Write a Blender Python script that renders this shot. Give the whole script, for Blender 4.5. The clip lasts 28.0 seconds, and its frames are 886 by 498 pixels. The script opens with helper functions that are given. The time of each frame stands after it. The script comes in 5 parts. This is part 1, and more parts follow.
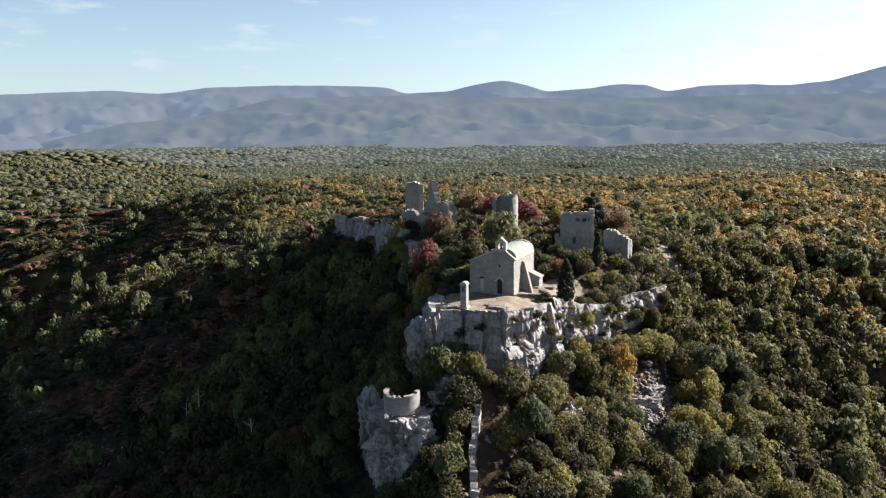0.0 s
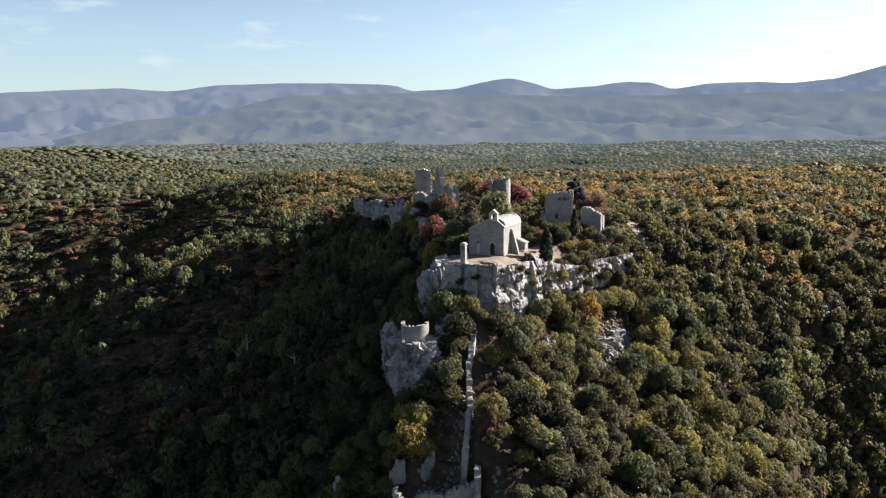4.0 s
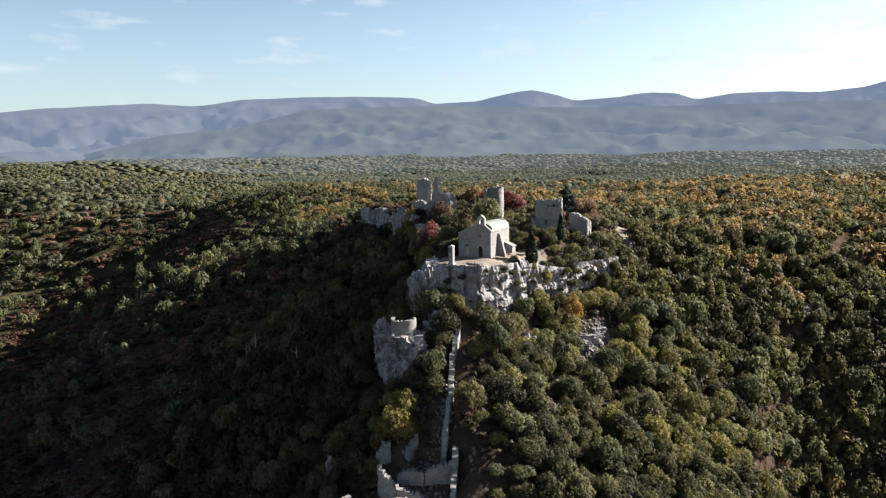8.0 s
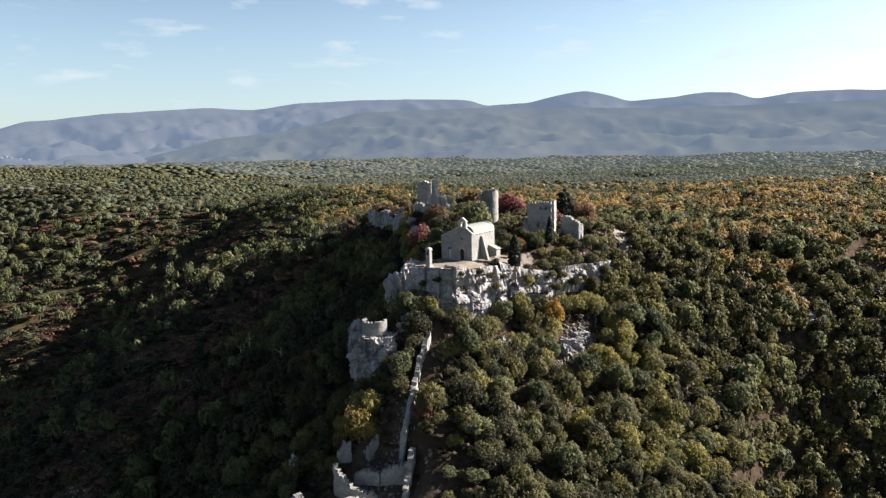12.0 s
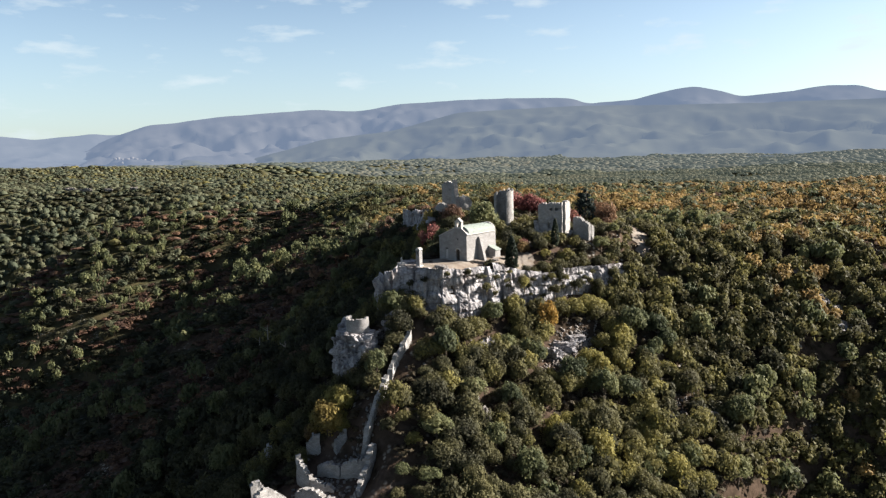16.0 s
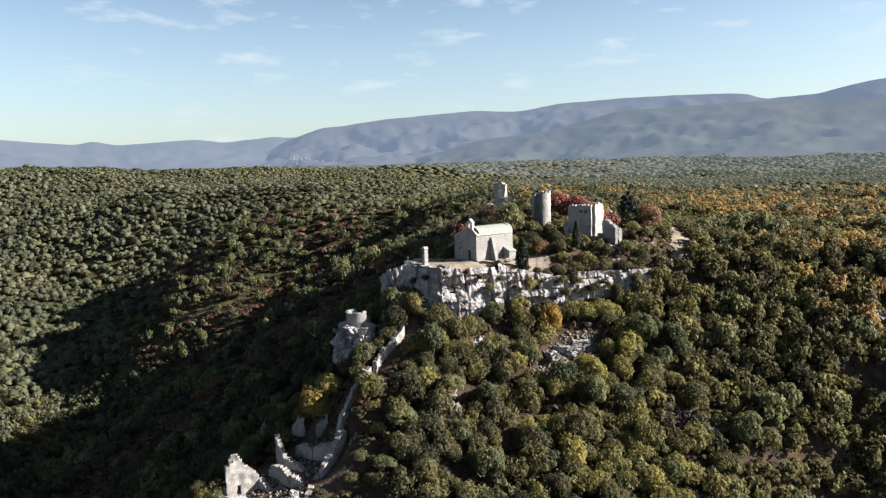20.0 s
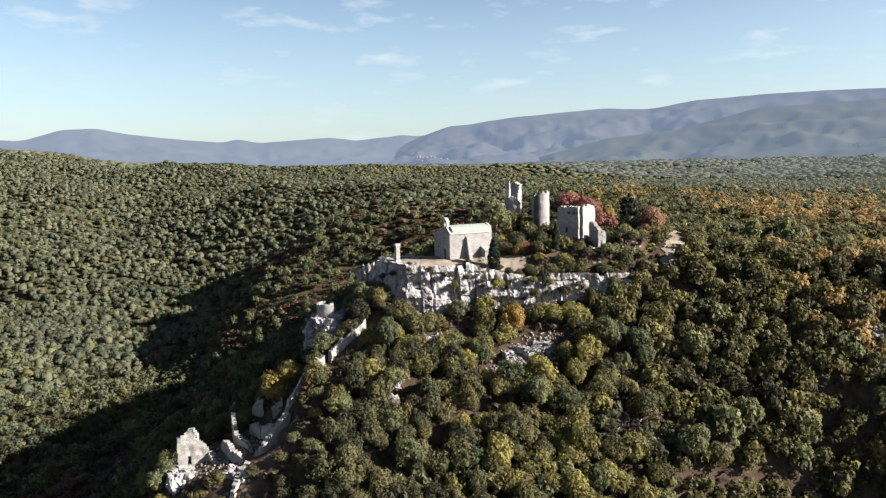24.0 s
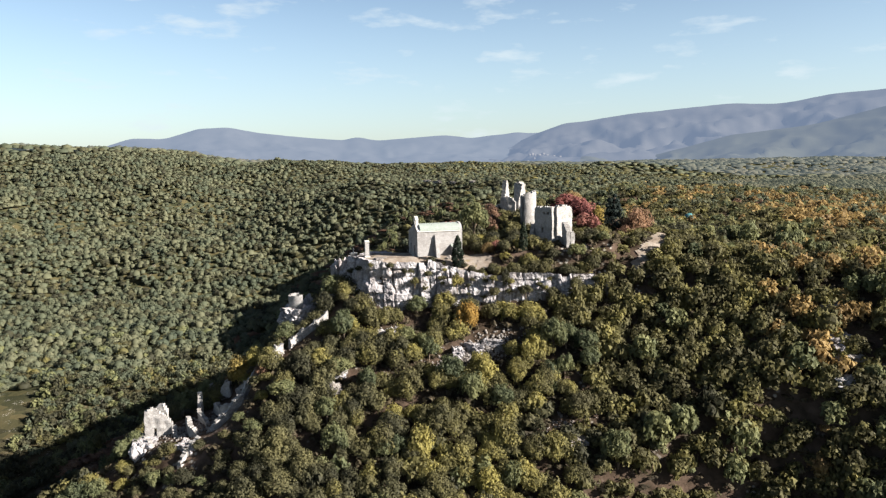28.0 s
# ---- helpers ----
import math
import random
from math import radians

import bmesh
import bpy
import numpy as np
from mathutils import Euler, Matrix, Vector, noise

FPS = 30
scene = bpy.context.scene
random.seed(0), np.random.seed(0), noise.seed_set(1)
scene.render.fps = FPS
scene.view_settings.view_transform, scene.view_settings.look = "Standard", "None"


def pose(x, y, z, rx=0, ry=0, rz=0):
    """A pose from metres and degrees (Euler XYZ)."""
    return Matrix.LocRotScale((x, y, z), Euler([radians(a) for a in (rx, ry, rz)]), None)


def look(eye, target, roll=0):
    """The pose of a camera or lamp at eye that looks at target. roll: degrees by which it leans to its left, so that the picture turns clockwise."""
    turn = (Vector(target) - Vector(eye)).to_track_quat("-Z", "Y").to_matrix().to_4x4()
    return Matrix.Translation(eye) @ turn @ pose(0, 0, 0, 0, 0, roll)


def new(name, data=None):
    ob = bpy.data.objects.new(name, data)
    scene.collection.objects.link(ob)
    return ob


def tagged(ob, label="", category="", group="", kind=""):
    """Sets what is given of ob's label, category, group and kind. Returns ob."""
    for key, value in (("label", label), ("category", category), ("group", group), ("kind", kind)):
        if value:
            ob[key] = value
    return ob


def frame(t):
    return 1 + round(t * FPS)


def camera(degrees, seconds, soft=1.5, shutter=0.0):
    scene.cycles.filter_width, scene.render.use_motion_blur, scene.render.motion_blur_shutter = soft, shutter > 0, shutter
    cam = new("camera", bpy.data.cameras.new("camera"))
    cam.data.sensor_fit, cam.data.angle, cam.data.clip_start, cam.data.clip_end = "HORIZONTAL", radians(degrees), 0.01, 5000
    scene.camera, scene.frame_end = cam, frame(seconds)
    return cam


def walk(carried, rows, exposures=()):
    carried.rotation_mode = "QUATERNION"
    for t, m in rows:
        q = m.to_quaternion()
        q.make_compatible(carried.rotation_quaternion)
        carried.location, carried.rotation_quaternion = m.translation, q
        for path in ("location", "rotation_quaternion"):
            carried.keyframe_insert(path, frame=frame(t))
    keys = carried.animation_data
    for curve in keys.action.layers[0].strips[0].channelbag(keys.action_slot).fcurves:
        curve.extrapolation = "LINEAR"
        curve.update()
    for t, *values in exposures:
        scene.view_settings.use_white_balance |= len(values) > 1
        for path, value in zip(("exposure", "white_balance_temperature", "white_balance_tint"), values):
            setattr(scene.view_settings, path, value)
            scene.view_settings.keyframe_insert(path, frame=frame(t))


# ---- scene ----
cam = camera(63.91, 28.0, soft=1.3)
PATH = [
    (0, (32.72, -100.24, 22.52), (-7.29, -9.74, 8.09), -0.55),
    (0.5, (34.63, -103.54, 22.67), (-5.87, -13.30, 7.98), -0.52),
    (1, (36.20, -106.76, 22.70), (-4.50, -16.62, 7.88), -0.52),
    (1.5, (37.54, -109.85, 22.48), (-3.20, -19.75, 7.58), -0.53),
    (2, (38.80, -112.92, 22.16), (-1.97, -22.83, 7.29), -0.48),
    (2.5, (40.12, -116.06, 21.82), (-0.69, -25.97, 7.02), -0.42),
    (3, (41.43, -119.22, 21.51), (0.63, -29.12, 6.77), -0.42),
    (3.5, (42.71, -122.16, 21.32), (1.93, -32.05, 6.57), -0.45),
    (5.5, (47.03, -132.15, 20.98), (6.20, -42.06, 6.27), -0.62),
    (5.9, (47.98, -132.90, 20.95), (7.15, -42.81, 6.24), -0.62),
    (6, (51.33, -133.00, 20.79), (14.08, -41.16, 7.46), -0.83),
    (6.5, (51.63, -132.76, 20.79), (12.37, -41.75, 7.54), -0.85),
    (7, (52.19, -132.50, 20.93), (11.13, -42.29, 7.66), -0.88),
    (7.5, (53.09, -132.09, 20.83), (10.52, -42.56, 7.68), -0.88),
    (8, (54.25, -131.63, 20.76), (10.36, -42.74, 7.71), -0.89),
    (8.5, (55.29, -131.25, 20.78), (10.23, -42.93, 7.82), -0.93),
    (9, (56.48, -130.70, 20.73), (10.25, -42.97, 7.88), -0.94),
    (9.5, (57.69, -130.08, 20.84), (10.39, -42.93, 7.99), -0.95),
    (10, (59.58, -129.18, 20.69), (12.07, -42.11, 7.94), -0.98),
    (10.5, (61.54, -128.24, 20.70), (13.95, -41.21, 7.93), -1.02),
    (11, (63.45, -127.35, 20.68), (15.27, -40.65, 8.01), -1.06),
    (11.5, (65.31, -126.44, 20.69), (15.98, -40.37, 8.02), -1.07),
    (12, (67.36, -125.39, 20.74), (16.89, -40.00, 8.08), -1.09),
    (12.5, (69.55, -124.13, 20.74), (17.96, -39.41, 8.07), -1.12),
    (14.5, (78.73, -119.10, 20.79), (21.92, -37.79, 8.14), -1.26),
    (15, (80.81, -117.74, 20.75), (22.14, -37.74, 8.13), -1.27),
    (15.5, (83.19, -116.02, 20.58), (22.74, -37.34, 8.09), -1.31),
    (16, (85.78, -114.09, 20.61), (23.52, -36.84, 8.14), -1.36),
    (16.5, (88.51, -112.14, 20.66), (24.35, -36.46, 8.22), -1.41),
    (17, (91.58, -110.03, 20.60), (25.46, -36.03, 8.31), -1.44),
    (17.5, (94.59, -107.93, 20.57), (26.14, -36.07, 8.34), -1.42),
    (18, (97.90, -105.45, 20.50), (27.24, -35.74, 8.33), -1.38),
    (18.5, (101.07, -102.90, 20.49), (28.39, -35.29, 8.38), -1.39),
    (19, (104.09, -100.30, 20.40), (29.46, -34.83, 8.34), -1.41),
    (19.5, (106.98, -97.70, 20.34), (30.49, -34.41, 8.35), -1.43),
    (20, (109.89, -94.86, 20.21), (31.74, -33.61, 8.30), -1.47),
    (20.5, (112.67, -91.93, 20.10), (33.05, -32.61, 8.25), -1.46),
    (21, (115.40, -88.94, 19.99), (34.37, -31.53, 8.20), -1.44),
    (21.5, (118.03, -85.97, 20.09), (35.72, -30.42, 8.23), -1.38),
    (23.5, (128.06, -73.34, 19.97), (41.23, -25.17, 8.15), -1.09),
    (24, (130.46, -70.19, 19.90), (42.55, -23.99, 8.13), -1.03),
    (24.5, (132.84, -66.80, 19.89), (44.02, -22.40, 8.11), -1.02),
    (25, (135.19, -63.45, 19.90), (45.44, -20.95, 8.10), -1.01),
    (25.5, (137.46, -60.11, 19.93), (46.84, -19.50, 8.11), -0.97),
    (26, (139.62, -56.70, 19.96), (48.19, -18.00, 8.13), -0.94),
    (26.5, (141.70, -53.26, 19.94), (49.46, -16.51, 8.11), -0.94),
    (27, (143.63, -49.78, 19.95), (50.66, -14.90, 8.10), -0.92),
    (27.5, (145.45, -46.27, 19.95), (51.81, -13.25, 8.08), -0.89),
    (28, (147.18, -42.68, 20.01), (52.87, -11.61, 8.12), -0.86),
]
walk(cam, [(t, look(eye, target, roll)) for t, eye, target, roll in PATH])

# ---------------------------------------------------------------- world and sun
SUN_AZ, SUN_EL = radians(40.0), radians(26.3)
SUN_DIR = Vector((math.sin(SUN_AZ) * math.cos(SUN_EL), math.cos(SUN_AZ) * math.cos(SUN_EL), math.sin(SUN_EL)))
scene.view_settings.exposure = 1.85

world = bpy.data.worlds.new("sky")
scene.world = world
world.use_nodes = True
wn, wl = world.node_tree.nodes, world.node_tree.links
wn.clear()
sky = wn.new("ShaderNodeTexSky")
sky.sky_type, sky.sun_disc = "NISHITA", False
sky.sun_elevation, sky.sun_rotation = SUN_EL, SUN_AZ
sky.air_density, sky.dust_density, sky.ozone_density, sky.altitude = 1.0, 1.3, 2.0, 300
wcoord = wn.new("ShaderNodeTexCoord")
wmap = wn.new("ShaderNodeMapping")
wmap.inputs["Scale"].default_value = (3.4, 3.4, 13.0)
wl.new(wcoord.outputs["Generated"], wmap.inputs["Vector"])
wnoise = wn.new("ShaderNodeTexNoise")
wnoise.inputs["Scale"].default_value, wnoise.inputs["Detail"].default_value, wnoise.inputs["Roughness"].default_value = 3.1, 6.0, 0.55
wl.new(wmap.outputs["Vector"], wnoise.inputs["Vector"])
wramp = wn.new("ShaderNodeMapRange")
wramp.inputs["From Min"].default_value, wramp.inputs["From Max"].default_value = 0.57, 0.74
wramp.inputs["To Min"].default_value, wramp.inputs["To Max"].default_value = 0.0, 0.7
wl.new(wnoise.outputs["Fac"], wramp.inputs["Value"])
wmix = wn.new("ShaderNodeMixRGB")
wmix.inputs["Color2"].default_value = (4.5, 5.0, 5.3, 1)
wl.new(wramp.outputs["Result"], wmix.inputs["Fac"])
wsep = wn.new("ShaderNodeSeparateXYZ")
wl.new(wcoord.outputs["Generated"], wsep.inputs["Vector"])
# the clear sky deepens from the pale horizon to the zenith
wdeep = wn.new("ShaderNodeMapRange")
wdeep.interpolation_type = "SMOOTHSTEP"
wdeep.inputs["From Min"].default_value, wdeep.inputs["From Max"].default_value = 0.1, 0.6
wdeep.inputs["To Min"].default_value, wdeep.inputs["To Max"].default_value = 1.0, 0.38
wl.new(wsep.outputs["Z"], wdeep.inputs["Value"])
wtone = wn.new("ShaderNodeMixRGB")
wtone.blend_type = "MULTIPLY"
wtone.inputs["Fac"].default_value = 1.0
wl.new(sky.outputs["Color"], wtone.inputs["Color1"])
wl.new(wdeep.outputs["Result"], wtone.inputs["Color2"])
wl.new(wtone.outputs["Color"], wmix.inputs["Color1"])
wlow = wn.new("ShaderNodeMapRange")
wlow.interpolation_type = "SMOOTHSTEP"
wlow.inputs["From Min"].default_value, wlow.inputs["From Max"].default_value = 0.0, 0.34
wlow.inputs["To Min"].default_value, wlow.inputs["To Max"].default_value = 0.36, 0.0
wl.new(wsep.outputs["Z"], wlow.inputs["Value"])
whaze = wn.new("ShaderNodeMixRGB")
whaze.inputs["Color2"].default_value = (4.1, 4.95, 5.3, 1)
wl.new(wlow.outputs["Result"], whaze.inputs["Fac"])
wl.new(wmix.outputs["Color"], whaze.inputs["Color1"])
wbg = wn.new("ShaderNodeBackground")
wbg.inputs["Strength"].default_value = 0.05
wl.new(whaze.outputs["Color"], wbg.inputs["Color"])
wout = wn.new("ShaderNodeOutputWorld")
wl.new(wbg.outputs["Background"], wout.inputs["Surface"])

sun = new("sun", bpy.data.lights.new("sun", "SUN"))
sun.data.energy, sun.data.angle, sun.data.color = 5.0, radians(0.6), (1.0, 0.94, 0.85)
sun.matrix_world = look(SUN_DIR * 300, (0, 0, 0))


# ---------------------------------------------------------------- materials
def material(name):
    mat = bpy.data.materials.new(name)
    mat.use_nodes = True
    nt = mat.node_tree
    bsdf = nt.nodes["Principled BSDF"]
    bsdf.inputs["Specular IOR Level"].default_value = 0.25
    return mat, nt.nodes, nt.links, bsdf


def noise_node(n, l, scale, detail=4.0, rough=0.55, vec=None, stretch=None):
    co = n.new("ShaderNodeTexCoord")
    tex = n.new("ShaderNodeTexNoise")
    tex.inputs["Scale"].default_value, tex.inputs["Detail"].default_value, tex.inputs["Roughness"].default_value = scale, detail, rough
    src = co.outputs["Object"] if vec is None else vec
    if stretch:
        mp = n.new("ShaderNodeMapping")
        mp.inputs["Scale"].default_value = stretch
        l.new(src, mp.inputs["Vector"])
        src = mp.outputs["Vector"]
    l.new(src, tex.inputs["Vector"])
    return tex


def ramp_node(n, l, fac, stops):
    r = n.new("ShaderNodeValToRGB")
    els = r.color_ramp.elements
    while len(els) < len(stops):
        els.new(0.5)
    for e, (p, c) in zip(els, stops):
        e.position, e.color = p, (*c, 1)
    l.new(fac, r.inputs["Fac"])
    return r


def mix_node(n, l, a, b, fac, mode="MIX"):
    m = n.new("ShaderNodeMixRGB")
    m.blend_type = mode
    for sock, v in (("Color1", a), ("Color2", b), ("Fac", fac)):
        if isinstance(v, (int, float)):
            m.inputs[sock].default_value = v
        elif isinstance(v, tuple):
            m.inputs[sock].default_value = (*v, 1)
        else:
            l.new(v, m.inputs[sock])
    return m


def bump_node(n, l, bsdf, height, strength, dist):
    b = n.new("ShaderNodeBump")
    b.inputs["Strength"].default_value, b.inputs["Distance"].default_value = strength, dist
    l.new(height, b.inputs["Height"])
    l.new(b.outputs["Normal"], bsdf.inputs["Normal"])


def stone_material(name, light, dark, warm, block=(0.55, 0.28)):
    """Coursed limestone masonry: joints, block to block tone, stains."""
    mat, n, l, bsdf = material(name)
    co = n.new("ShaderNodeTexCoord")
    sep = n.new("ShaderNodeSeparateXYZ")
    l.new(co.outputs["Object"], sep.inputs["Vector"])
    add = n.new("ShaderNodeMath")
    l.new(sep.outputs["X"], add.inputs[0])
    l.new(sep.outputs["Y"], add.inputs[1])
    com = n.new("ShaderNodeCombineXYZ")
    l.new(add.outputs["Value"], com.inputs["X"])
    l.new(sep.outputs["Z"], com.inputs["Y"])
    wob = noise_node(n, l, 1.3, 2.0)
    off = mix_node(n, l, com.outputs["Vector"], wob.outputs["Color"], 0.06, "ADD")
    brick = n.new("ShaderNodeTexBrick")
    brick.inputs["Scale"].default_value = 1.0
    brick.inputs["Brick Width"].default_value, brick.inputs["Row Height"].default_value = block
    brick.inputs["Mortar Size"].default_value, brick.inputs["Mortar Smooth"].default_value = 0.018, 0.6
    brick.inputs["Color1"].default_value, brick.inputs["Color2"].default_value = (*light, 1), (*warm, 1)
    brick.inputs["Mortar"].default_value = (*[c * 0.62 for c in warm], 1)
    l.new(off.outputs["Color"], brick.inputs["Vector"])
    big = noise_node(n, l, 0.45, 5.0, 0.62)
    rb = ramp_node(n, l, big.outputs["Fac"], [(0.36, dark), (0.56, (1, 1, 1))])
    m1 = mix_node(n, l, brick.outputs["Color"], rb.outputs["Color"], 0.55, "MULTIPLY")
    fine = noise_node(n, l, 6.0, 6.0, 0.65)
    rf = ramp_node(n, l, fine.outputs["Fac"], [(0.3, (0.6, 0.6, 0.6)), (0.65, (1, 1, 1))])
    m2 = mix_node(n, l, m1.outputs["Color"], rf.outputs["Color"], 0.6, "MULTIPLY")
    l.new(m2.outputs["Color"], bsdf.inputs["Base Color"])
    bsdf.inputs["Roughness"].default_value = 0.92
    h = mix_node(n, l, fine.outputs["Fac"], brick.outputs["Fac"], 0.4, "SUBTRACT")
    bump_node(n, l, bsdf, h.outputs["Color"], 0.6, 0.05)
    return mat


def rock_material(name, light, mid, dark, scale=1.0):
    """Weathered limestone: pale faces, ochre patches, dark water streaks and cracks."""
    mat, n, l, bsdf = material(name)
    big = noise_node(n, l, 0.22 * scale, 6.0, 0.6)
    rb = ramp_node(n, l, big.outputs["Fac"], [(0.3, mid), (0.5, light), (0.72, light)])
    streak = noise_node(n, l, 0.9 * scale, 5.0, 0.6, stretch=(1.0, 1.0, 0.16))
    rs = ramp_node(n, l, streak.outputs["Fac"], [(0.36, dark), (0.52, (1, 1, 1))])
    m1 = mix_node(n, l, rb.outputs["Color"], rs.outputs["Color"], 0.8, "MULTIPLY")
    vor = n.new("ShaderNodeTexVoronoi")
    vor.feature = "DISTANCE_TO_EDGE"
    vor.inputs["Scale"].default_value = 0.55 * scale
    co = n.new("ShaderNodeTexCoord")
    wv = noise_node(n, l, 0.8, 4.0)
    dv = mix_node(n, l, co.outputs["Object"], wv.outputs["Color"], 2.4, "ADD")
    l.new(dv.outputs["Color"], vor.inputs["Vector"])
    rc = ramp_node(n, l, vor.outputs["Distance"], [(0.0, (0.3, 0.28, 0.26)), (0.07, (1, 1, 1))])
    m2 = mix_node(n, l, m1.outputs["Color"], rc.outputs["Color"], 0.4, "MULTIPLY")
    fine = noise_node(n, l, 3.0 * scale, 8.0, 0.68)
    rf = ramp_node(n, l, fine.outputs["Fac"], [(0.3, (0.5, 0.5, 0.5)), (0.62, (1, 1, 1))])
    m3 = mix_node(n, l, m2.outputs["Color"], rf.outputs["Color"], 0.7, "MULTIPLY")
    l.new(m3.outputs["Color"], bsdf.inputs["Base Color"])
    bsdf.inputs["Roughness"].default_value = 0.95
    h = mix_node(n, l, fine.outputs["Fac"], vor.outputs["Distance"], 0.35, "ADD")
    bump_node(n, l, bsdf, h.outputs["Color"], 0.9, 0.25)
    return mat


def leaf_material(name, c1, c2, c3, patch=0.16, through_light=0.4, twig=0.16):
    """Foliage: tone shifts from plant to plant and from twig to twig, light passes through the leaves."""
    mat, n, l, bsdf = material(name)
    c1, c2, c3 = [(c[0] * 0.84, c[1] * 0.83, c[2] * 1.02) for c in (c1, c2, c3)]
    geo = n.new("ShaderNodeNewGeometry")
    big = noise_node(n, l, patch, 2.0, 0.5, vec=geo.outputs["Position"])
    info = n.new("ShaderNodeObjectInfo")
    jit = n.new("ShaderNodeMath")
    jit.operation = "MULTIPLY_ADD"
    jit.inputs[1].default_value, jit.inputs[2].default_value = 0.26, -0.13
    l.new(info.outputs["Random"], jit.inputs[0])
    s = n.new("ShaderNodeMath")
    l.new(big.outputs["Fac"], s.inputs[0])
    l.new(jit.outputs["Value"], s.inputs[1])
    isl = n.new("ShaderNodeMath")
    isl.operation = "MULTIPLY_ADD"
    isl.inputs[1].default_value, isl.inputs[2].default_value = twig, -twig / 2
    l.new(geo.outputs["Random Per Island"], isl.inputs[0])
    s2 = n.new("ShaderNodeMath")
    l.new(s.outputs["Value"], s2.inputs[0])
    l.new(isl.outputs["Value"], s2.inputs[1])
    r = ramp_node(n, l, s2.outputs["Value"], [(0.3, c1), (0.5, c2), (0.72, c3)])
    l.new(r.outputs["Color"], bsdf.inputs["Base Color"])
    bsdf.inputs["Roughness"].default_value = 0.7
    bsdf.inputs["Specular IOR Level"].default_value = 0.15
    tr = n.new("ShaderNodeBsdfTranslucent")
    l.new(r.outputs["Color"], tr.inputs["Color"])
    mx = n.new("ShaderNodeMixShader")
    mx.inputs["Fac"].default_value = through_light
    l.new(bsdf.outputs["BSDF"], mx.inputs[1])
    l.new(tr.outputs["BSDF"], mx.inputs[2])
    l.new(mx.outputs["Shader"], n["Material Output"].inputs["Surface"])
    return mat


def plain_material(name, color, rough=0.8, vary=0.3, scale=4.0, metal=0.0):
    mat, n, l, bsdf = material(name)
    t = noise_node(n, l, scale, 6.0, 0.6)
    r = ramp_node(n, l, t.outputs["Fac"], [(0.3, tuple(c * (1 - vary) for c in color)), (0.7, tuple(min(1, c * (1 + vary)) for c in color))])
    l.new(r.outputs["Color"], bsdf.inputs["Base Color"])
    bsdf.inputs["Roughness"].default_value, bsdf.inputs["Metallic"].default_value = rough, metal
    bump_node(n, l, bsdf, t.outputs["Fac"], 0.4, 0.04)
    return mat


M_CHAPEL = stone_material("chapel_masonry", (0.315, 0.305, 0.302), (0.6, 0.58, 0.57), (0.255, 0.24, 0.232))
M_RUIN = stone_material("ruin_masonry", (0.38, 0.365, 0.358), (0.5, 0.49, 0.48), (0.29, 0.27, 0.256), (0.42, 0.22))
M_DRESSED = plain_material("dressed_stone", (0.37, 0.352, 0.33), 0.9, 0.18, 5.0)
M_ROOF = plain_material("stone_slab_roof", (0.21, 0.235, 0.215), 0.8, 0.2, 3.0)
M_TILE = plain_material("weathered_clay_tile", (0.30, 0.21, 0.16), 0.9, 0.35, 3.0)
M_ROCK = rock_material("limestone_cliff", (0.385, 0.365, 0.375), (0.26, 0.222, 0.205), (0.26, 0.25, 0.27))
M_RUBBLE = rock_material("limestone_rubble", (0.27, 0.245, 0.23), (0.18, 0.14, 0.12), (0.45, 0.43, 0.4), 2.2)
M_DARKWOOD = plain_material("dark_door_wood", (0.035, 0.026, 0.02), 0.7, 0.3, 8.0)
M_BRONZE = plain_material("bell_bronze", (0.12, 0.09, 0.05), 0.5, 0.2, 9.0, 0.8)
M_IRON = plain_material("rusted_iron", (0.12, 0.1, 0.09), 0.7, 0.3, 9.0, 0.5)
M_BARK = plain_material("bark", (0.10, 0.075, 0.055), 0.95, 0.4, 6.0)
M_DEADWOOD = plain_material("bleached_dead_wood", (0.32, 0.28, 0.24), 0.95, 0.3, 6.0)
M_DOME = plain_material("weathered_teal_paint", (0.06, 0.16, 0.17), 0.7, 0.2, 2.0)
M_RENDER = plain_material("pale_wall_render", (0.62, 0.58, 0.52), 0.9, 0.2, 1.0)

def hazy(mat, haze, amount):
    """Backdrop woods of the far plain, kilometres of air painted in as glow."""
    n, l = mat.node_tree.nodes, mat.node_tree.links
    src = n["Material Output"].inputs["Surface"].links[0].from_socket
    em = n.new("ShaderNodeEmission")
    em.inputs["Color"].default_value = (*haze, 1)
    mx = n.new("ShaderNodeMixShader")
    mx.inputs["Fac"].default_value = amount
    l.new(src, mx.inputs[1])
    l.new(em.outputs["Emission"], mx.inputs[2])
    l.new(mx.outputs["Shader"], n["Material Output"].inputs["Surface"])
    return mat


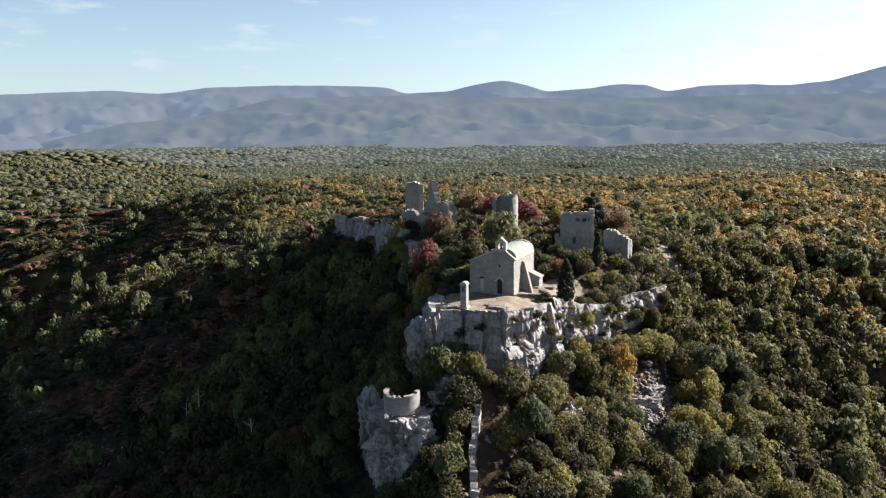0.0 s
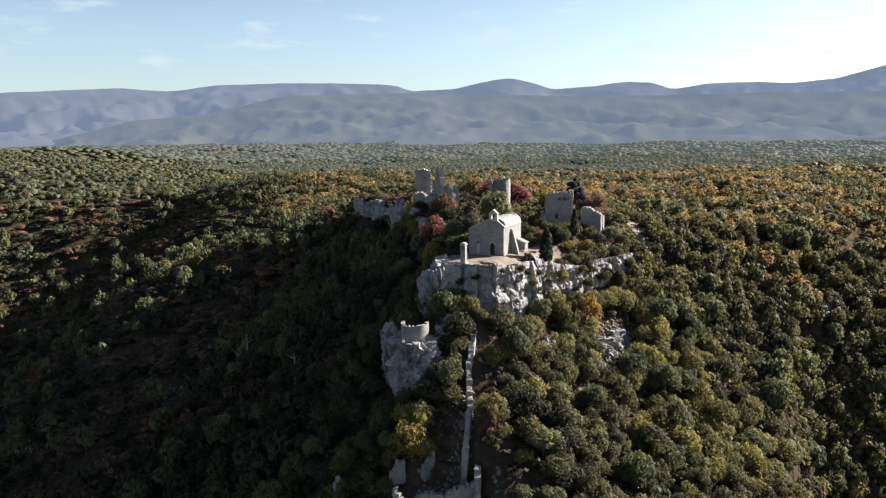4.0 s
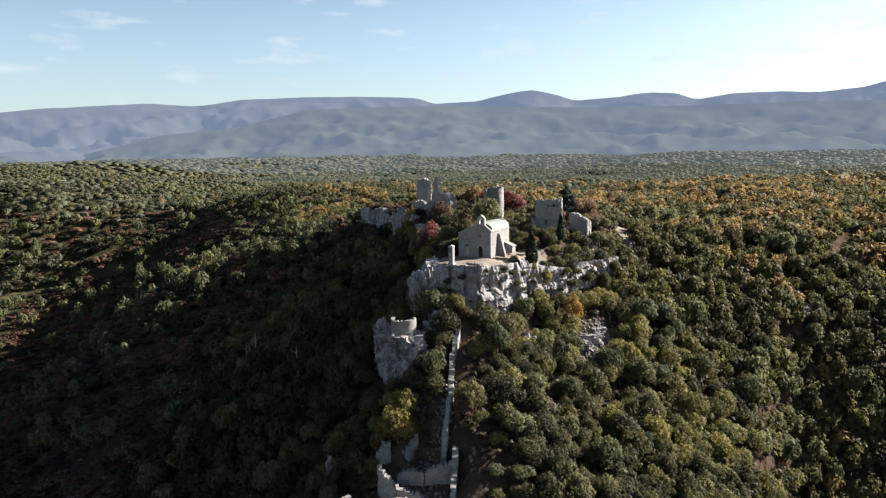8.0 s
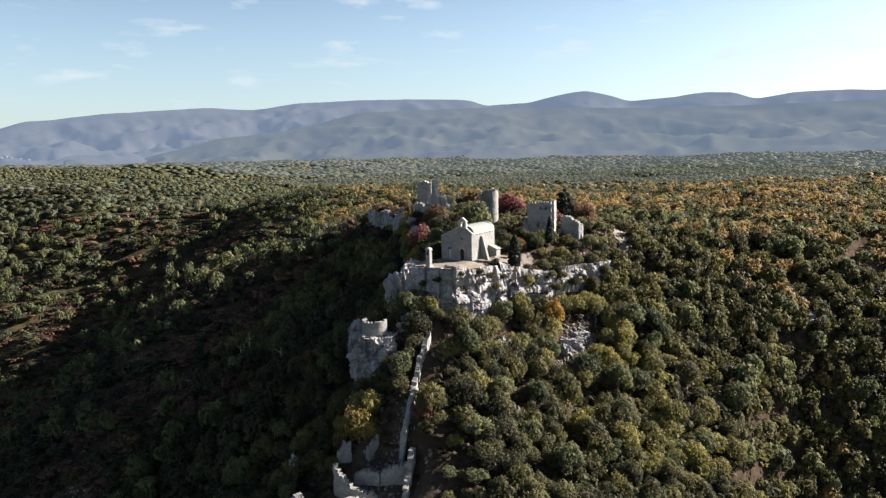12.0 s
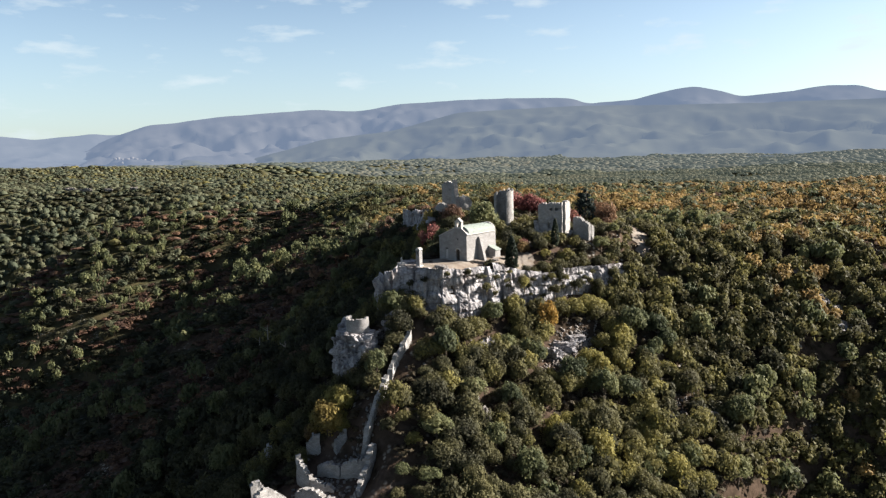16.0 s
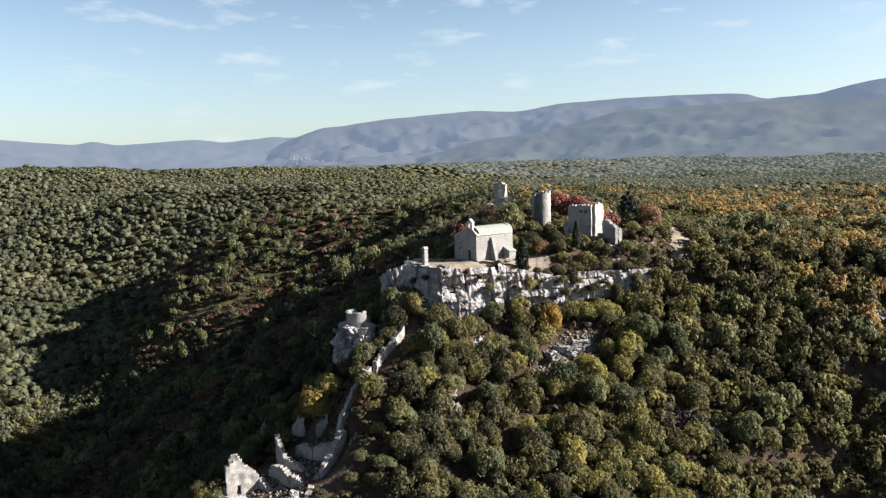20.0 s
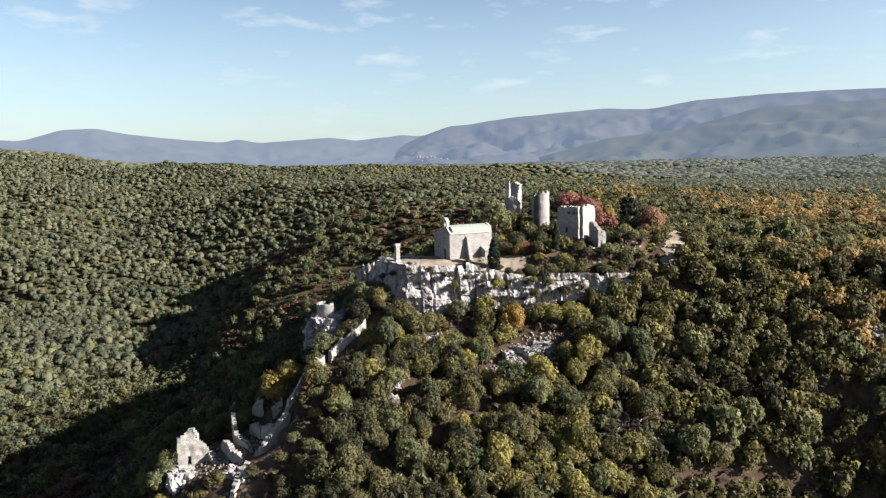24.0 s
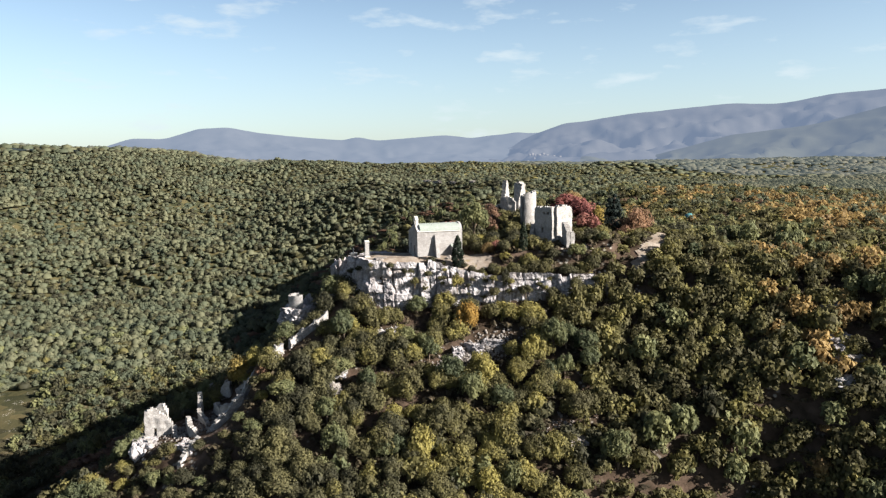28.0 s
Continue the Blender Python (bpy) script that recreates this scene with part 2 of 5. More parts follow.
LEAF = {
    "evergreen_oak": leaf_material("evergreen_oak_leaves", (0.052, 0.052, 0.027), (0.094, 0.091, 0.04), (0.158, 0.146, 0.056)),
    "downy_oak": leaf_material("downy_oak_leaves", (0.086, 0.08, 0.034), (0.16, 0.147, 0.05), (0.305, 0.268, 0.07)),
    "ochre_oak": leaf_material("ochre_oak_leaves", (0.16, 0.11, 0.048), (0.27, 0.185, 0.066), (0.37, 0.26, 0.085)),
    "russet_oak": leaf_material("russet_oak_leaves", (0.1, 0.062, 0.04), (0.18, 0.108, 0.06), (0.26, 0.155, 0.075)),
    "smoke_tree": leaf_material("smoke_tree_leaves", (0.19, 0.072, 0.056), (0.29, 0.115, 0.082), (0.36, 0.17, 0.11)),
    "yellow_maple": leaf_material("yellow_maple_leaves", (0.20, 0.155, 0.045), (0.32, 0.245, 0.06), (0.42, 0.32, 0.08)),
    "golden_oak": leaf_material("golden_oak_leaves", (0.22, 0.135, 0.035), (0.36, 0.225, 0.05), (0.46, 0.3, 0.07)),
    "pine": leaf_material("pine_needles", (0.075, 0.09, 0.042), (0.138, 0.15, 0.06), (0.21, 0.212, 0.08)),
    # grey-green is part species colour, part distance haze put into the needles
    "aleppo_pine": leaf_material("aleppo_pine_needles_hazed", (0.068, 0.084, 0.048), (0.11, 0.124, 0.064), (0.16, 0.162, 0.08), 0.035),
    "cedar": leaf_material("cedar_needles", (0.018, 0.027, 0.021), (0.028, 0.04, 0.029), (0.042, 0.056, 0.038)),
    "cypress": leaf_material("cypress_leaves", (0.016, 0.024, 0.014), (0.026, 0.037, 0.02), (0.04, 0.05, 0.025)),
    # paler needles with haze glow mixed in, stronger for the farther woods
    "plain_pine": hazy(leaf_material("plain_pine_needles_hazed", (0.11, 0.12, 0.065), (0.17, 0.165, 0.085), (0.25, 0.21, 0.1), 0.02, 0.4, 0.1), (0.042, 0.052, 0.046), 0.3),
    "far_plain_pine": hazy(leaf_material("far_plain_pine_needles_hazed", (0.12, 0.13, 0.08), (0.17, 0.17, 0.1), (0.23, 0.2, 0.11), 0.012, 0.4, 0.08), (0.046, 0.058, 0.06), 0.45),
    "scrub": leaf_material("scrub_leaves", (0.045, 0.04, 0.025), (0.08, 0.068, 0.038), (0.14, 0.112, 0.055)),
}


# ---------------------------------------------------------------- numbers for relief
def vnoise(x, y, seed=0):
    x, y = np.asarray(x, float), np.asarray(y, float)
    xi, yi = np.floor(x).astype(np.int64), np.floor(y).astype(np.int64)
    fx, fy = x - xi, y - yi
    fx, fy = fx * fx * (3 - 2 * fx), fy * fy * (3 - 2 * fy)

    def h(a, b):
        v = (a * 374761393 + b * 668265263 + seed * 1442695041) & 0xFFFFFFFF
        v = ((v ^ (v >> 13)) * 1274126177) & 0xFFFFFFFF
        return ((v ^ (v >> 16)) & 0xFFFF) / 65535.0

    return (h(xi, yi) * (1 - fx) + h(xi + 1, yi) * fx) * (1 - fy) + (h(xi, yi + 1) * (1 - fx) + h(xi + 1, yi + 1) * fx) * fy


def fbm(x, y, octaves=4, seed=0):
    out, amp, tot = 0.0, 1.0, 0.0
    for o in range(octaves):
        out = out + amp * (vnoise(np.asarray(x) * 2**o, np.asarray(y) * 2**o, seed + o * 17) - 0.5)
        tot += amp
        amp *= 0.5
    return out / tot


def step01(a, b, v):
    s = np.clip((v - a) / (b - a), 0, 1)
    return s * s * (3 - 2 * s)


def to_polyline(x, y, line):
    """Distance of points to a polyline."""
    best = np.full(np.shape(x), 1e9)
    for (ax, ay), (bx, by) in zip(line, line[1:]):
        dx, dy = bx - ax, by - ay
        s = np.clip(((x - ax) * dx + (y - ay) * dy) / (dx * dx + dy * dy), 0, 1)
        best = np.minimum(best, np.hypot(x - ax - s * dx, y - ay - s * dy))
    return best


def inside(x, y, ring):
    odd = np.zeros(np.shape(x), bool)
    for (ax, ay), (bx, by) in zip(ring, ring[1:] + ring[:1]):
        cross = ((ay > y) != (by > y)) & (x < (bx - ax) * (y - ay) / (by - ay + 1e-12) + ax)
        odd ^= cross
    return odd


# rims of the crag: south and east cliff, then the west cliff
RIM_EAST = [(-11.5, -3.0), (-10.0, -9.5), (-6.8, -14.2), (-2.0, -12.6), (3.0, -11.6), (5.0, -6.5), (5.9, 0.5), (8.2, 6.0), (10.5, 11.0), (12.4, 16.0), (15.0, 23.0), (18.3, 31.0), (18.8, 34.0)]
RIM_WEST = [(-68.0, 56.0), (-64.0, 52.5), (-57.0, 49.0), (-50.0, 44.0), (-44.0, 39.0), (-38.0, 31.0), (-30.0, 25.0), (-24.0, 17.0)]
CRAG = RIM_EAST + [(14.0, 42.0), (-5.0, 48.0), (-30.0, 52.0), (-60.0, 58.0)] + RIM_WEST + [(-16.0, 6.0)]
TERRACE = [(-8.5, -13.0), (-2.0, -12.0), (2.8, -11.0), (4.7, -6.0), (5.6, 0.0), (7.4, 5.0), (8.6, 9.5), (7.0, 14.5), (2.0, 15.5), (0.6, 10.0), (-7.3, 1.5), (-9.0, -2.0), (-9.5, -9.0)]


# brow of the hill round the valley in the west, with a rocky spur between two hollows
VALLEY = [(209.0, -150.0), (9.0, 0.0), (-71.0, 60.0), (-130.0, 130.0), (-220.0, 175.0), (-290.0, 165.0), (-340.0, 135.0), (-385.0, 145.0), (-420.0, 200.0), (-480.0, 265.0), (-590.0, 190.0), (-710.0, 105.0), (-800.0, 20.0), (-800.0, -1200.0), (300.0, -1200.0)]


# north brow of the plateau; behind it the land sinks to a wooded plain that rises again to the foothills
BROW = [(-6000.0, 260.0), (-700.0, 260.0), (-480.0, 300.0), (-330.0, 200.0), (-220.0, 185.0), (-60.0, 225.0), (20.0, 310.0), (150.0, 400.0), (700.0, 560.0), (6000.0, 700.0)]


def beyond_brow(x, y):
    """Metres north of the brow, below zero on the plateau."""
    return to_polyline(x, y, BROW) * np.where(inside(x, y, BROW + [(6000.0, 6000.0), (-6000.0, 6000.0)]), 1.0, -1.0)


def ground_base(x, y):
    """The hill without the crag: plateau, east hollow, west flank down to the valley, far hillside."""
    x, y = np.asarray(x, float), np.asarray(y, float)
    plateau = 1.0 - 3.0 * step01(40, 65, y) + 0.012 * np.clip(y - 65, 0, 250)
    out = beyond_brow(x, y)
    plateau = plateau - 15.0 * step01(0, 320, out) + 0.027 * np.clip(out - 330, 0, 1050)
    plateau = plateau + 5.0 * np.exp(-((x + 28) ** 2 + (y - 38) ** 2) / 330.0)
    slope_e = -15.5 - 0.64 * (x - 15) + 0.3 * np.clip(y, 0, 30) + 0.55 * np.clip(y - 30, 0, 400) + 0.2 * np.clip(y, -200, 0) - 0.45 * np.clip(-34 - y, 0, 40)
    floor_e = -50 + 0.3 * np.clip(y, 0, 200) - 0.04 * np.clip(x - 60, 0, 400)
    east = np.logaddexp(slope_e / 4, floor_e / 4) * 4
    plateau = plateau - 6 * step01(-200, -340, x) * step01(-560, -420, x) + 4.5 * np.exp(-((x - 9) ** 2 + (y - 56) ** 2) / 90.0)
    off = to_polyline(x, y, VALLEY) * np.where(inside(x, y, VALLEY), 1.0, -1.0)
    steep = 0.32 * np.logaddexp(0, (off - 58) / 8.0) * 8.0
    west = np.where(x > -80, -0.54 * off, -0.54 * off * step01(-140, -80, x) - (0.395 * off + steep) * step01(-80, -140, x)) - 0.25 * np.clip(-22 - y, 0, 24) * step01(-120, -60, x)
    k = 2.0
    z = -k * np.log(np.exp(-np.clip(plateau, -300, 300) / k) + np.exp(-np.clip(east, -300, 300) / k) + np.exp(-np.clip(west, -300, 300) / k))
    # the spur ends in a rocky knob; from it a sharp ridge runs down south, with a steep hollow on its west side
    ridge_x = np.interp(y, [15, 40, 58, 84, 108, 137, 160], [-390, -362, -348, -340, -338, -341, -350])
    ridge_z = np.interp(y, [-20, 15, 40, 58, 84, 108, 137, 160], [-92, -72, -50, -35, -18, -8, 0, -2])
    wide = ridge_x - x
    lift = np.where(wide < 0, ridge_z + 0.42 * wide, -300.0)
    carve = ridge_z - 0.8 * np.clip(wide, 0, 70) + 0.95 * np.clip(wide - 84, 0, 400) + 300 * (wide < 0)
    on = step01(185, 145, y) * step01(-50, 0, y)
    z = z * (1 - on) + np.minimum(np.maximum(z, lift), carve) * on
    cap = 38 - 24 * step01(-200, 200, y)
    far = np.minimum(-98 + 0.3 * np.clip(-x - 520, 0, 2000), cap)
    z = np.logaddexp(np.clip(z, -300, 300) / 6, np.maximum(far, -98) / 6) * 6
    z = z - 0.75 * np.clip((x - 50) * 0.58 - (y - 50) * 0.81, 0, 30) * step01(48, 60, x)
    z = z + 27 * np.exp(-(((x + 250) / 42) ** 2 + ((y - 28) / 46) ** 2))
    r = np.hypot(x, y)
    z = z + fbm(x / 14, y / 14, 3, 5) * 2.2 + fbm(x / 90, y / 90, 3, 9) * 12 * step01(60, 260, r) + fbm(x / 36, y / 36, 2, 12) * 8 * step01(70, 130, r) + fbm(x / 150, y / 150, 2, 21) * 42 * step01(-400, -560, x) * step01(220, 60, y)
    z = z + 3.0 * np.exp(-((to_polyline(x, y, [(-14.0, -8.0), (-11.5, -14.5), (-6.5, -18.5), (1.0, -16.5)]) / 3.4) ** 2))
    z = z - 1.0 * np.clip(-59 - y, 0, 28) * step01(8.0, -3.0, x) * step01(-90, -50, x)
    yard = step01(1.3, 0.8, np.hypot((x - 6.0) / 8.5, (y + 47.0) / 9.5))
    z = z * (1 - yard) + (-29.4 + 0.3 * (y + 46) + fbm(x / 5, y / 5, 3, 5) * 1.2) * yard
    return z


def crag_level(x, y):
    t = 0.11 * np.clip(y - 12, 0, 40) + 4.0 * np.exp(-((x + 28) ** 2 + (y - 38) ** 2) / 330.0)
    east = to_polyline(x, y, RIM_EAST[6:])
    t = t - (3.2 + 0.13 * np.clip(y - 12, 0, 30)) * step01(6.0, 1.6, east) * step01(1.0, 14.0, y)
    t = t - (0.28 - 0.17 * step01(2.0, 7.0, y)) * np.clip(x - 0.6, 0, 8) * step01(16.0, 10.0, y)
    return t


def ground(x, y):
    x, y = np.asarray(x, float), np.asarray(y, float)
    base = ground_base(x, y)
    rim = np.minimum(to_polyline(x, y, RIM_EAST), to_polyline(x, y, RIM_WEST))
    open_rim = to_polyline(x, y, CRAG + CRAG[:1])
    s = np.where(inside(x, y, CRAG), 1.0, -1.0)
    hard = step01(0.2, 1.3, s * open_rim)
    soft = step01(-9.0, 3.0, s * open_rim)
    near_rim = step01(6.0, 1.0, np.abs(rim))
    soft = np.where(s < 0, soft * step01(9.0, 24.0, rim), soft)
    w = hard * near_rim + soft * (1 - near_rim)
    top = np.maximum(crag_level(x, y), np.where(rim < 12, -9.0, base))
    return base * (1 - w) + top * w


def gz(x, y):
    return float(ground(np.array([float(x)]), np.array([float(y)]))[0])


# ---------------------------------------------------------------- building helpers
def mesh_from(name, verts, faces, mat, smooth=False):
    me = bpy.data.meshes.new(name)
    me.from_pydata([tuple(v) for v in verts], [], [tuple(int(i) for i in f) for f in faces])
    me.materials.append(mat)
    if smooth:
        me.polygons.foreach_set("use_smooth", [True] * len(me.polygons))
    me.update()
    return me


def quad_mesh(name, verts, quads, mat, smooth=False):
    """A mesh from arrays of corners and of fours."""
    me = bpy.data.meshes.new(name)
    verts, quads = np.asarray(verts, np.float32), np.asarray(quads, np.int32)
    me.vertices.add(len(verts))
    me.vertices.foreach_set("co", verts.ravel())
    me.loops.add(quads.size)
    me.loops.foreach_set("vertex_index", quads.ravel())
    me.polygons.add(len(quads))
    me.polygons.foreach_set("loop_start", np.arange(0, quads.size, quads.shape[1], dtype=np.int32))
    if smooth:
        me.polygons.foreach_set("use_smooth", np.ones(len(quads), bool))
    me.materials.append(mat)
    me.update(calc_edges=True)
    return me


def part(name, bm, mat, parent, label="", smooth=False):
    if isinstance(bm, bmesh.types.BMesh):
        me = bpy.data.meshes.new(name)
        bmesh.ops.recalc_face_normals(bm, faces=bm.faces)
        bm.to_mesh(me)
        bm.free()
        me.materials.append(mat)
        if smooth:
            me.polygons.foreach_set("use_smooth", [True] * len(me.polygons))
    else:
        me = bm
    ob = new(name, me)
    ob.parent = parent
    if label:
        ob["label"] = label
    return ob


def thing(name, label, category, at=(0, 0, 0), rz=0.0, group="", kind=""):
    ob = tagged(new(name), label, category, group, kind)
    ob.matrix_basis = pose(*at, 0, 0, rz)
    return ob


def box_bm(x0, y0, z0, x1, y1, z1, bevel=0.0, bm=None):
    own = bm is None
    bm = bm or bmesh.new()
    m = Matrix.LocRotScale(((x0 + x1) / 2, (y0 + y1) / 2, (z0 + z1) / 2), None, (x1 - x0, y1 - y0, z1 - z0))
    made = bmesh.ops.create_cube(bm, size=1.0, matrix=m)
    if bevel and own:
        bmesh.ops.bevel(bm, geom=bm.edges[:], offset=bevel, segments=1, affect="EDGES")
    return bm


def prism_bm(outline, depth, plane="xz", at=0.0):
    """An outline (u, v) drawn through a thickness; plane xz runs along y, yz along x, xy along z."""
    bm = bmesh.new()

    def p(u, v, w):
        return {"xz": (u, w, v), "yz": (w, u, v), "xy": (u, v, w)}[plane]

    a = [bm.verts.new(p(u, v, at)) for u, v in outline]
    b = [bm.verts.new(p(u, v, at + depth)) for u, v in outline]
    bm.faces.new(a)
    bm.faces.new(b[::-1])
    for i in range(len(a)):
        j = (i + 1) % len(a)
        bm.faces.new((a[i], b[i], b[j], a[j]))
    return bm


def ruin_wall_bm(length, heights, thick, seed, holes=(), cell=0.3, rough=0.09, ramp=0.0, rag=0.45):
    """A broken masonry wall along +x from z = 0: ragged top through the heights, holes (u0, v0, u1, v1) right through it.
    ramp: rise of the foot per metre."""
    rng = random.Random(seed)
    nu = max(3, int(length / cell))
    us = [length * i / nu for i in range(nu + 1)]
    top = []
    for u in us:
        s = u / length * (len(heights) - 1)
        i = min(int(s), len(heights) - 2)
        top.append(heights[i] * (1 - s + i) + heights[i + 1] * (s - i))
    zmax = max(top) + cell
    nv = int(zmax / cell) + 1
    bm = bmesh.new()
    grid = {}
    cuts = [rng.uniform(-rag, rag) * cell * 1.6 for _ in range(nu)]
    for i in range(nu):
        h = (top[i] + top[i + 1]) / 2 + cuts[i]
        um = (us[i] + us[i + 1]) / 2
        for j in range(nv):
            vm = (j + 0.5) * cell
            if vm < h and not any(a < um < c and b < vm < d for a, b, c, d in holes):
                grid[i, j] = True
    verts = {}

    def vert(i, j, k):
        if (i, j, k) not in verts:
            n = noise.noise_vector((us[i] * 0.9 + seed * 7.1, j * cell * 0.9, k * 3.0 + seed))
            lean = 0.03 * j * cell * math.sin(seed)
            verts[i, j, k] = bm.verts.new((us[i] + n.x * rough * 1.3, (k - 0.5) * thick + n.y * rough * 1.4 + lean * 0.3, j * cell + n.z * rough * 1.3 + ramp * us[i]))
        return verts[i, j, k]

    for (i, j) in grid:
        q = lambda *c: bm.faces.new([vert(*v) for v in c])
        q((i, j, 0), (i + 1, j, 0), (i + 1, j + 1, 0), (i, j + 1, 0))
        q((i, j, 1), (i, j + 1, 1), (i + 1, j + 1, 1), (i + 1, j, 1))
        if (i, j + 1) not in grid:
            q((i, j + 1, 0), (i + 1, j + 1, 0), (i + 1, j + 1, 1), (i, j + 1, 1))
        if (i, j - 1) not in grid:
            q((i, j, 0), (i, j, 1), (i + 1, j, 1), (i + 1, j, 0))
        if (i - 1, j) not in grid:
            q((i, j, 0), (i, j + 1, 0), (i, j + 1, 1), (i, j, 1))
        if (i + 1, j) not in grid:
            q((i + 1, j, 0), (i + 1, j, 1), (i + 1, j + 1, 1), (i + 1, j + 1, 0))
    return bm


def wall_between(name, a, b, z0, heights, thick, seed, mat, parent, holes=(), label="", z1=None, rag=0.45, rough=0.09):
    """A ruined wall from a to b (x, y) standing on z0, its foot rising to z1."""
    length = math.dist(a, b)
    ramp = 0.0 if z1 is None else (z1 - z0) / length
    ob = part(name, ruin_wall_bm(length, heights, thick, seed, holes, ramp=ramp, rag=rag, rough=rough), mat, parent, label)
    base = parent.matrix_basis.translation
    ob.matrix_basis = pose(a[0] - base.x, a[1] - base.y, z0 - base.z, 0, 0, math.degrees(math.atan2(b[1] - a[1], b[0] - a[0])))
    return ob


def curved_wall_bm(radius, thick, a0, a1, heights, seed, cell=0.3, rough=0.08, rag=0.45):
    """A round wall from angle a0 to a1 (degrees) with a ragged top."""
    bm = ruin_wall_bm(radius * radians(abs(a1 - a0)), heights, thick, seed, cell=cell, rough=rough, rag=rag)
    for v in bm.verts:
        a = radians(a0) + v.co.x / radius
        r = radius - v.co.y
        v.co.x, v.co.y = r * math.cos(a), r * math.sin(a)
    return bm


def rock_bm(sx, sy, sz, seed, sub=3, rough=0.35, flat=0.0):
    """A weathered block of limestone."""
    bm = bmesh.new()
    bmesh.ops.create_icosphere(bm, subdivisions=sub, radius=1.0)
    for v in bm.verts:
        d = v.co.normalized()
        box = d / max(abs(d.x), abs(d.y), abs(d.z)) ** 0.6
        p = d * 1.3 + Vector((seed * 3.7, seed * 1.9, seed))
        k = 1 + rough * noise.noise(p) + rough * 0.6 * noise.noise(p * 2.6) + rough * 0.35 * noise.noise(p * 6.0)
        g = abs(noise.noise(Vector((d.x * 4.2, d.y * 4.2, d.z * 0.9)) + Vector((seed, seed * 2.3, 0))))
        b = abs(noise.noise(Vector((d.x * 0.8, d.y * 0.8, d.z * 4.0)) + Vector((0, seed, seed * 1.7))))
        k -= rough * (0.75 * max(0.0, 0.13 - g) / 0.13 * 0.5 + 0.3 * max(0.0, 0.1 - b) / 0.1)
        q = box * k
        if flat and q.z > 1 - flat:
            q.z = 1 - flat + 0.15 * (q.z - 1 + flat)
        v.co = Vector((q.x * sx, q.y * sy, q.z * sz))
    return bm


# ---------------------------------------------------------------- ground
def spaced(inner, step, outer, count):
    """Even steps to the inner limit, then ever wider ones to the outer."""
    core = np.arange(-inner, inner + 1e-6, step)
    s = np.linspace(0, 1, count + 1)[1:]
    k = 5.2
    tail = inner + step * count * s + (outer - inner - step * count) * (np.exp(k * s) - 1) / (math.exp(k) - 1)
    return np.concatenate([-tail[::-1], core, tail])


def ground_mat():
    mat, n, l, bsdf = material("hillside_soil")
    geo = n.new("ShaderNodeNewGeometry")
    pos = geo.outputs["Position"]
    big = noise_node(n, l, 0.05, 5.0, 0.6, vec=pos)
    rb = ramp_node(n, l, big.outputs["Fac"], [(0.35, (0.04, 0.032, 0.025)), (0.5, (0.064, 0.047, 0.037)), (0.68, (0.108, 0.078, 0.064))])
    mid = noise_node(n, l, 0.5, 6.0, 0.65, vec=pos)
    rm = ramp_node(n, l, mid.outputs["Fac"], [(0.35, (0.45, 0.45, 0.4)), (0.62, (1.1, 1.05, 1.0))])
    m1 = mix_node(n, l, rb.outputs["Color"], rm.outputs["Color"], 0.9, "MULTIPLY")
    tree = n.new("ShaderNodeTexVoronoi")
    tree.inputs["Scale"].default_value = 0.16
    l.new(pos, tree.inputs["Vector"])
    rt = ramp_node(n, l, tree.outputs["Color"], [(0.2, (0.03, 0.032, 0.018)), (0.5, (0.05, 0.05, 0.026)), (0.8, (0.08, 0.068, 0.034))])
    sep = n.new("ShaderNodeVectorMath")
    sep.operation = "LENGTH"
    l.new(pos, sep.inputs[0])
    mr = n.new("ShaderNodeMapRange")
    mr.inputs["From Min"].default_value, mr.inputs["From Max"].default_value = 110, 320
    l.new(sep.outputs["Value"], mr.inputs["Value"])
    m2 = mix_node(n, l, m1.outputs["Color"], rt.outputs["Color"], mr.outputs["Result"])
    stones = n.new("ShaderNodeTexVoronoi")
    stones.inputs["Scale"].default_value = 1.1
    l.new(pos, stones.inputs["Vector"])
    patch = noise_node(n, l, 0.11, 4.0, 0.6, vec=pos)
    rp = ramp_node(n, l, patch.outputs["Fac"], [(0.56, (0, 0, 0)), (0.66, (1, 1, 1))])
    rs = ramp_node(n, l, stones.outputs["Distance"], [(0.2, (1, 1, 1)), (0.45, (0, 0, 0))])
    f = mix_node(n, l, rp.outputs["Color"], rs.outputs["Color"], 1.0, "MULTIPLY")
    m3 = mix_node(n, l, m2.outputs["Color"], (0.36, 0.33, 0.29), f.outputs["Color"])
    l.new(m3.outputs["Color"], bsdf.inputs["Base Color"])
    bsdf.inputs["Roughness"].default_value = 1.0
    bsdf.inputs["Specular IOR Level"].default_value = 0.0
    bump_node(n, l, bsdf, mid.outputs["Fac"], 0.8, 0.4)
    return mat


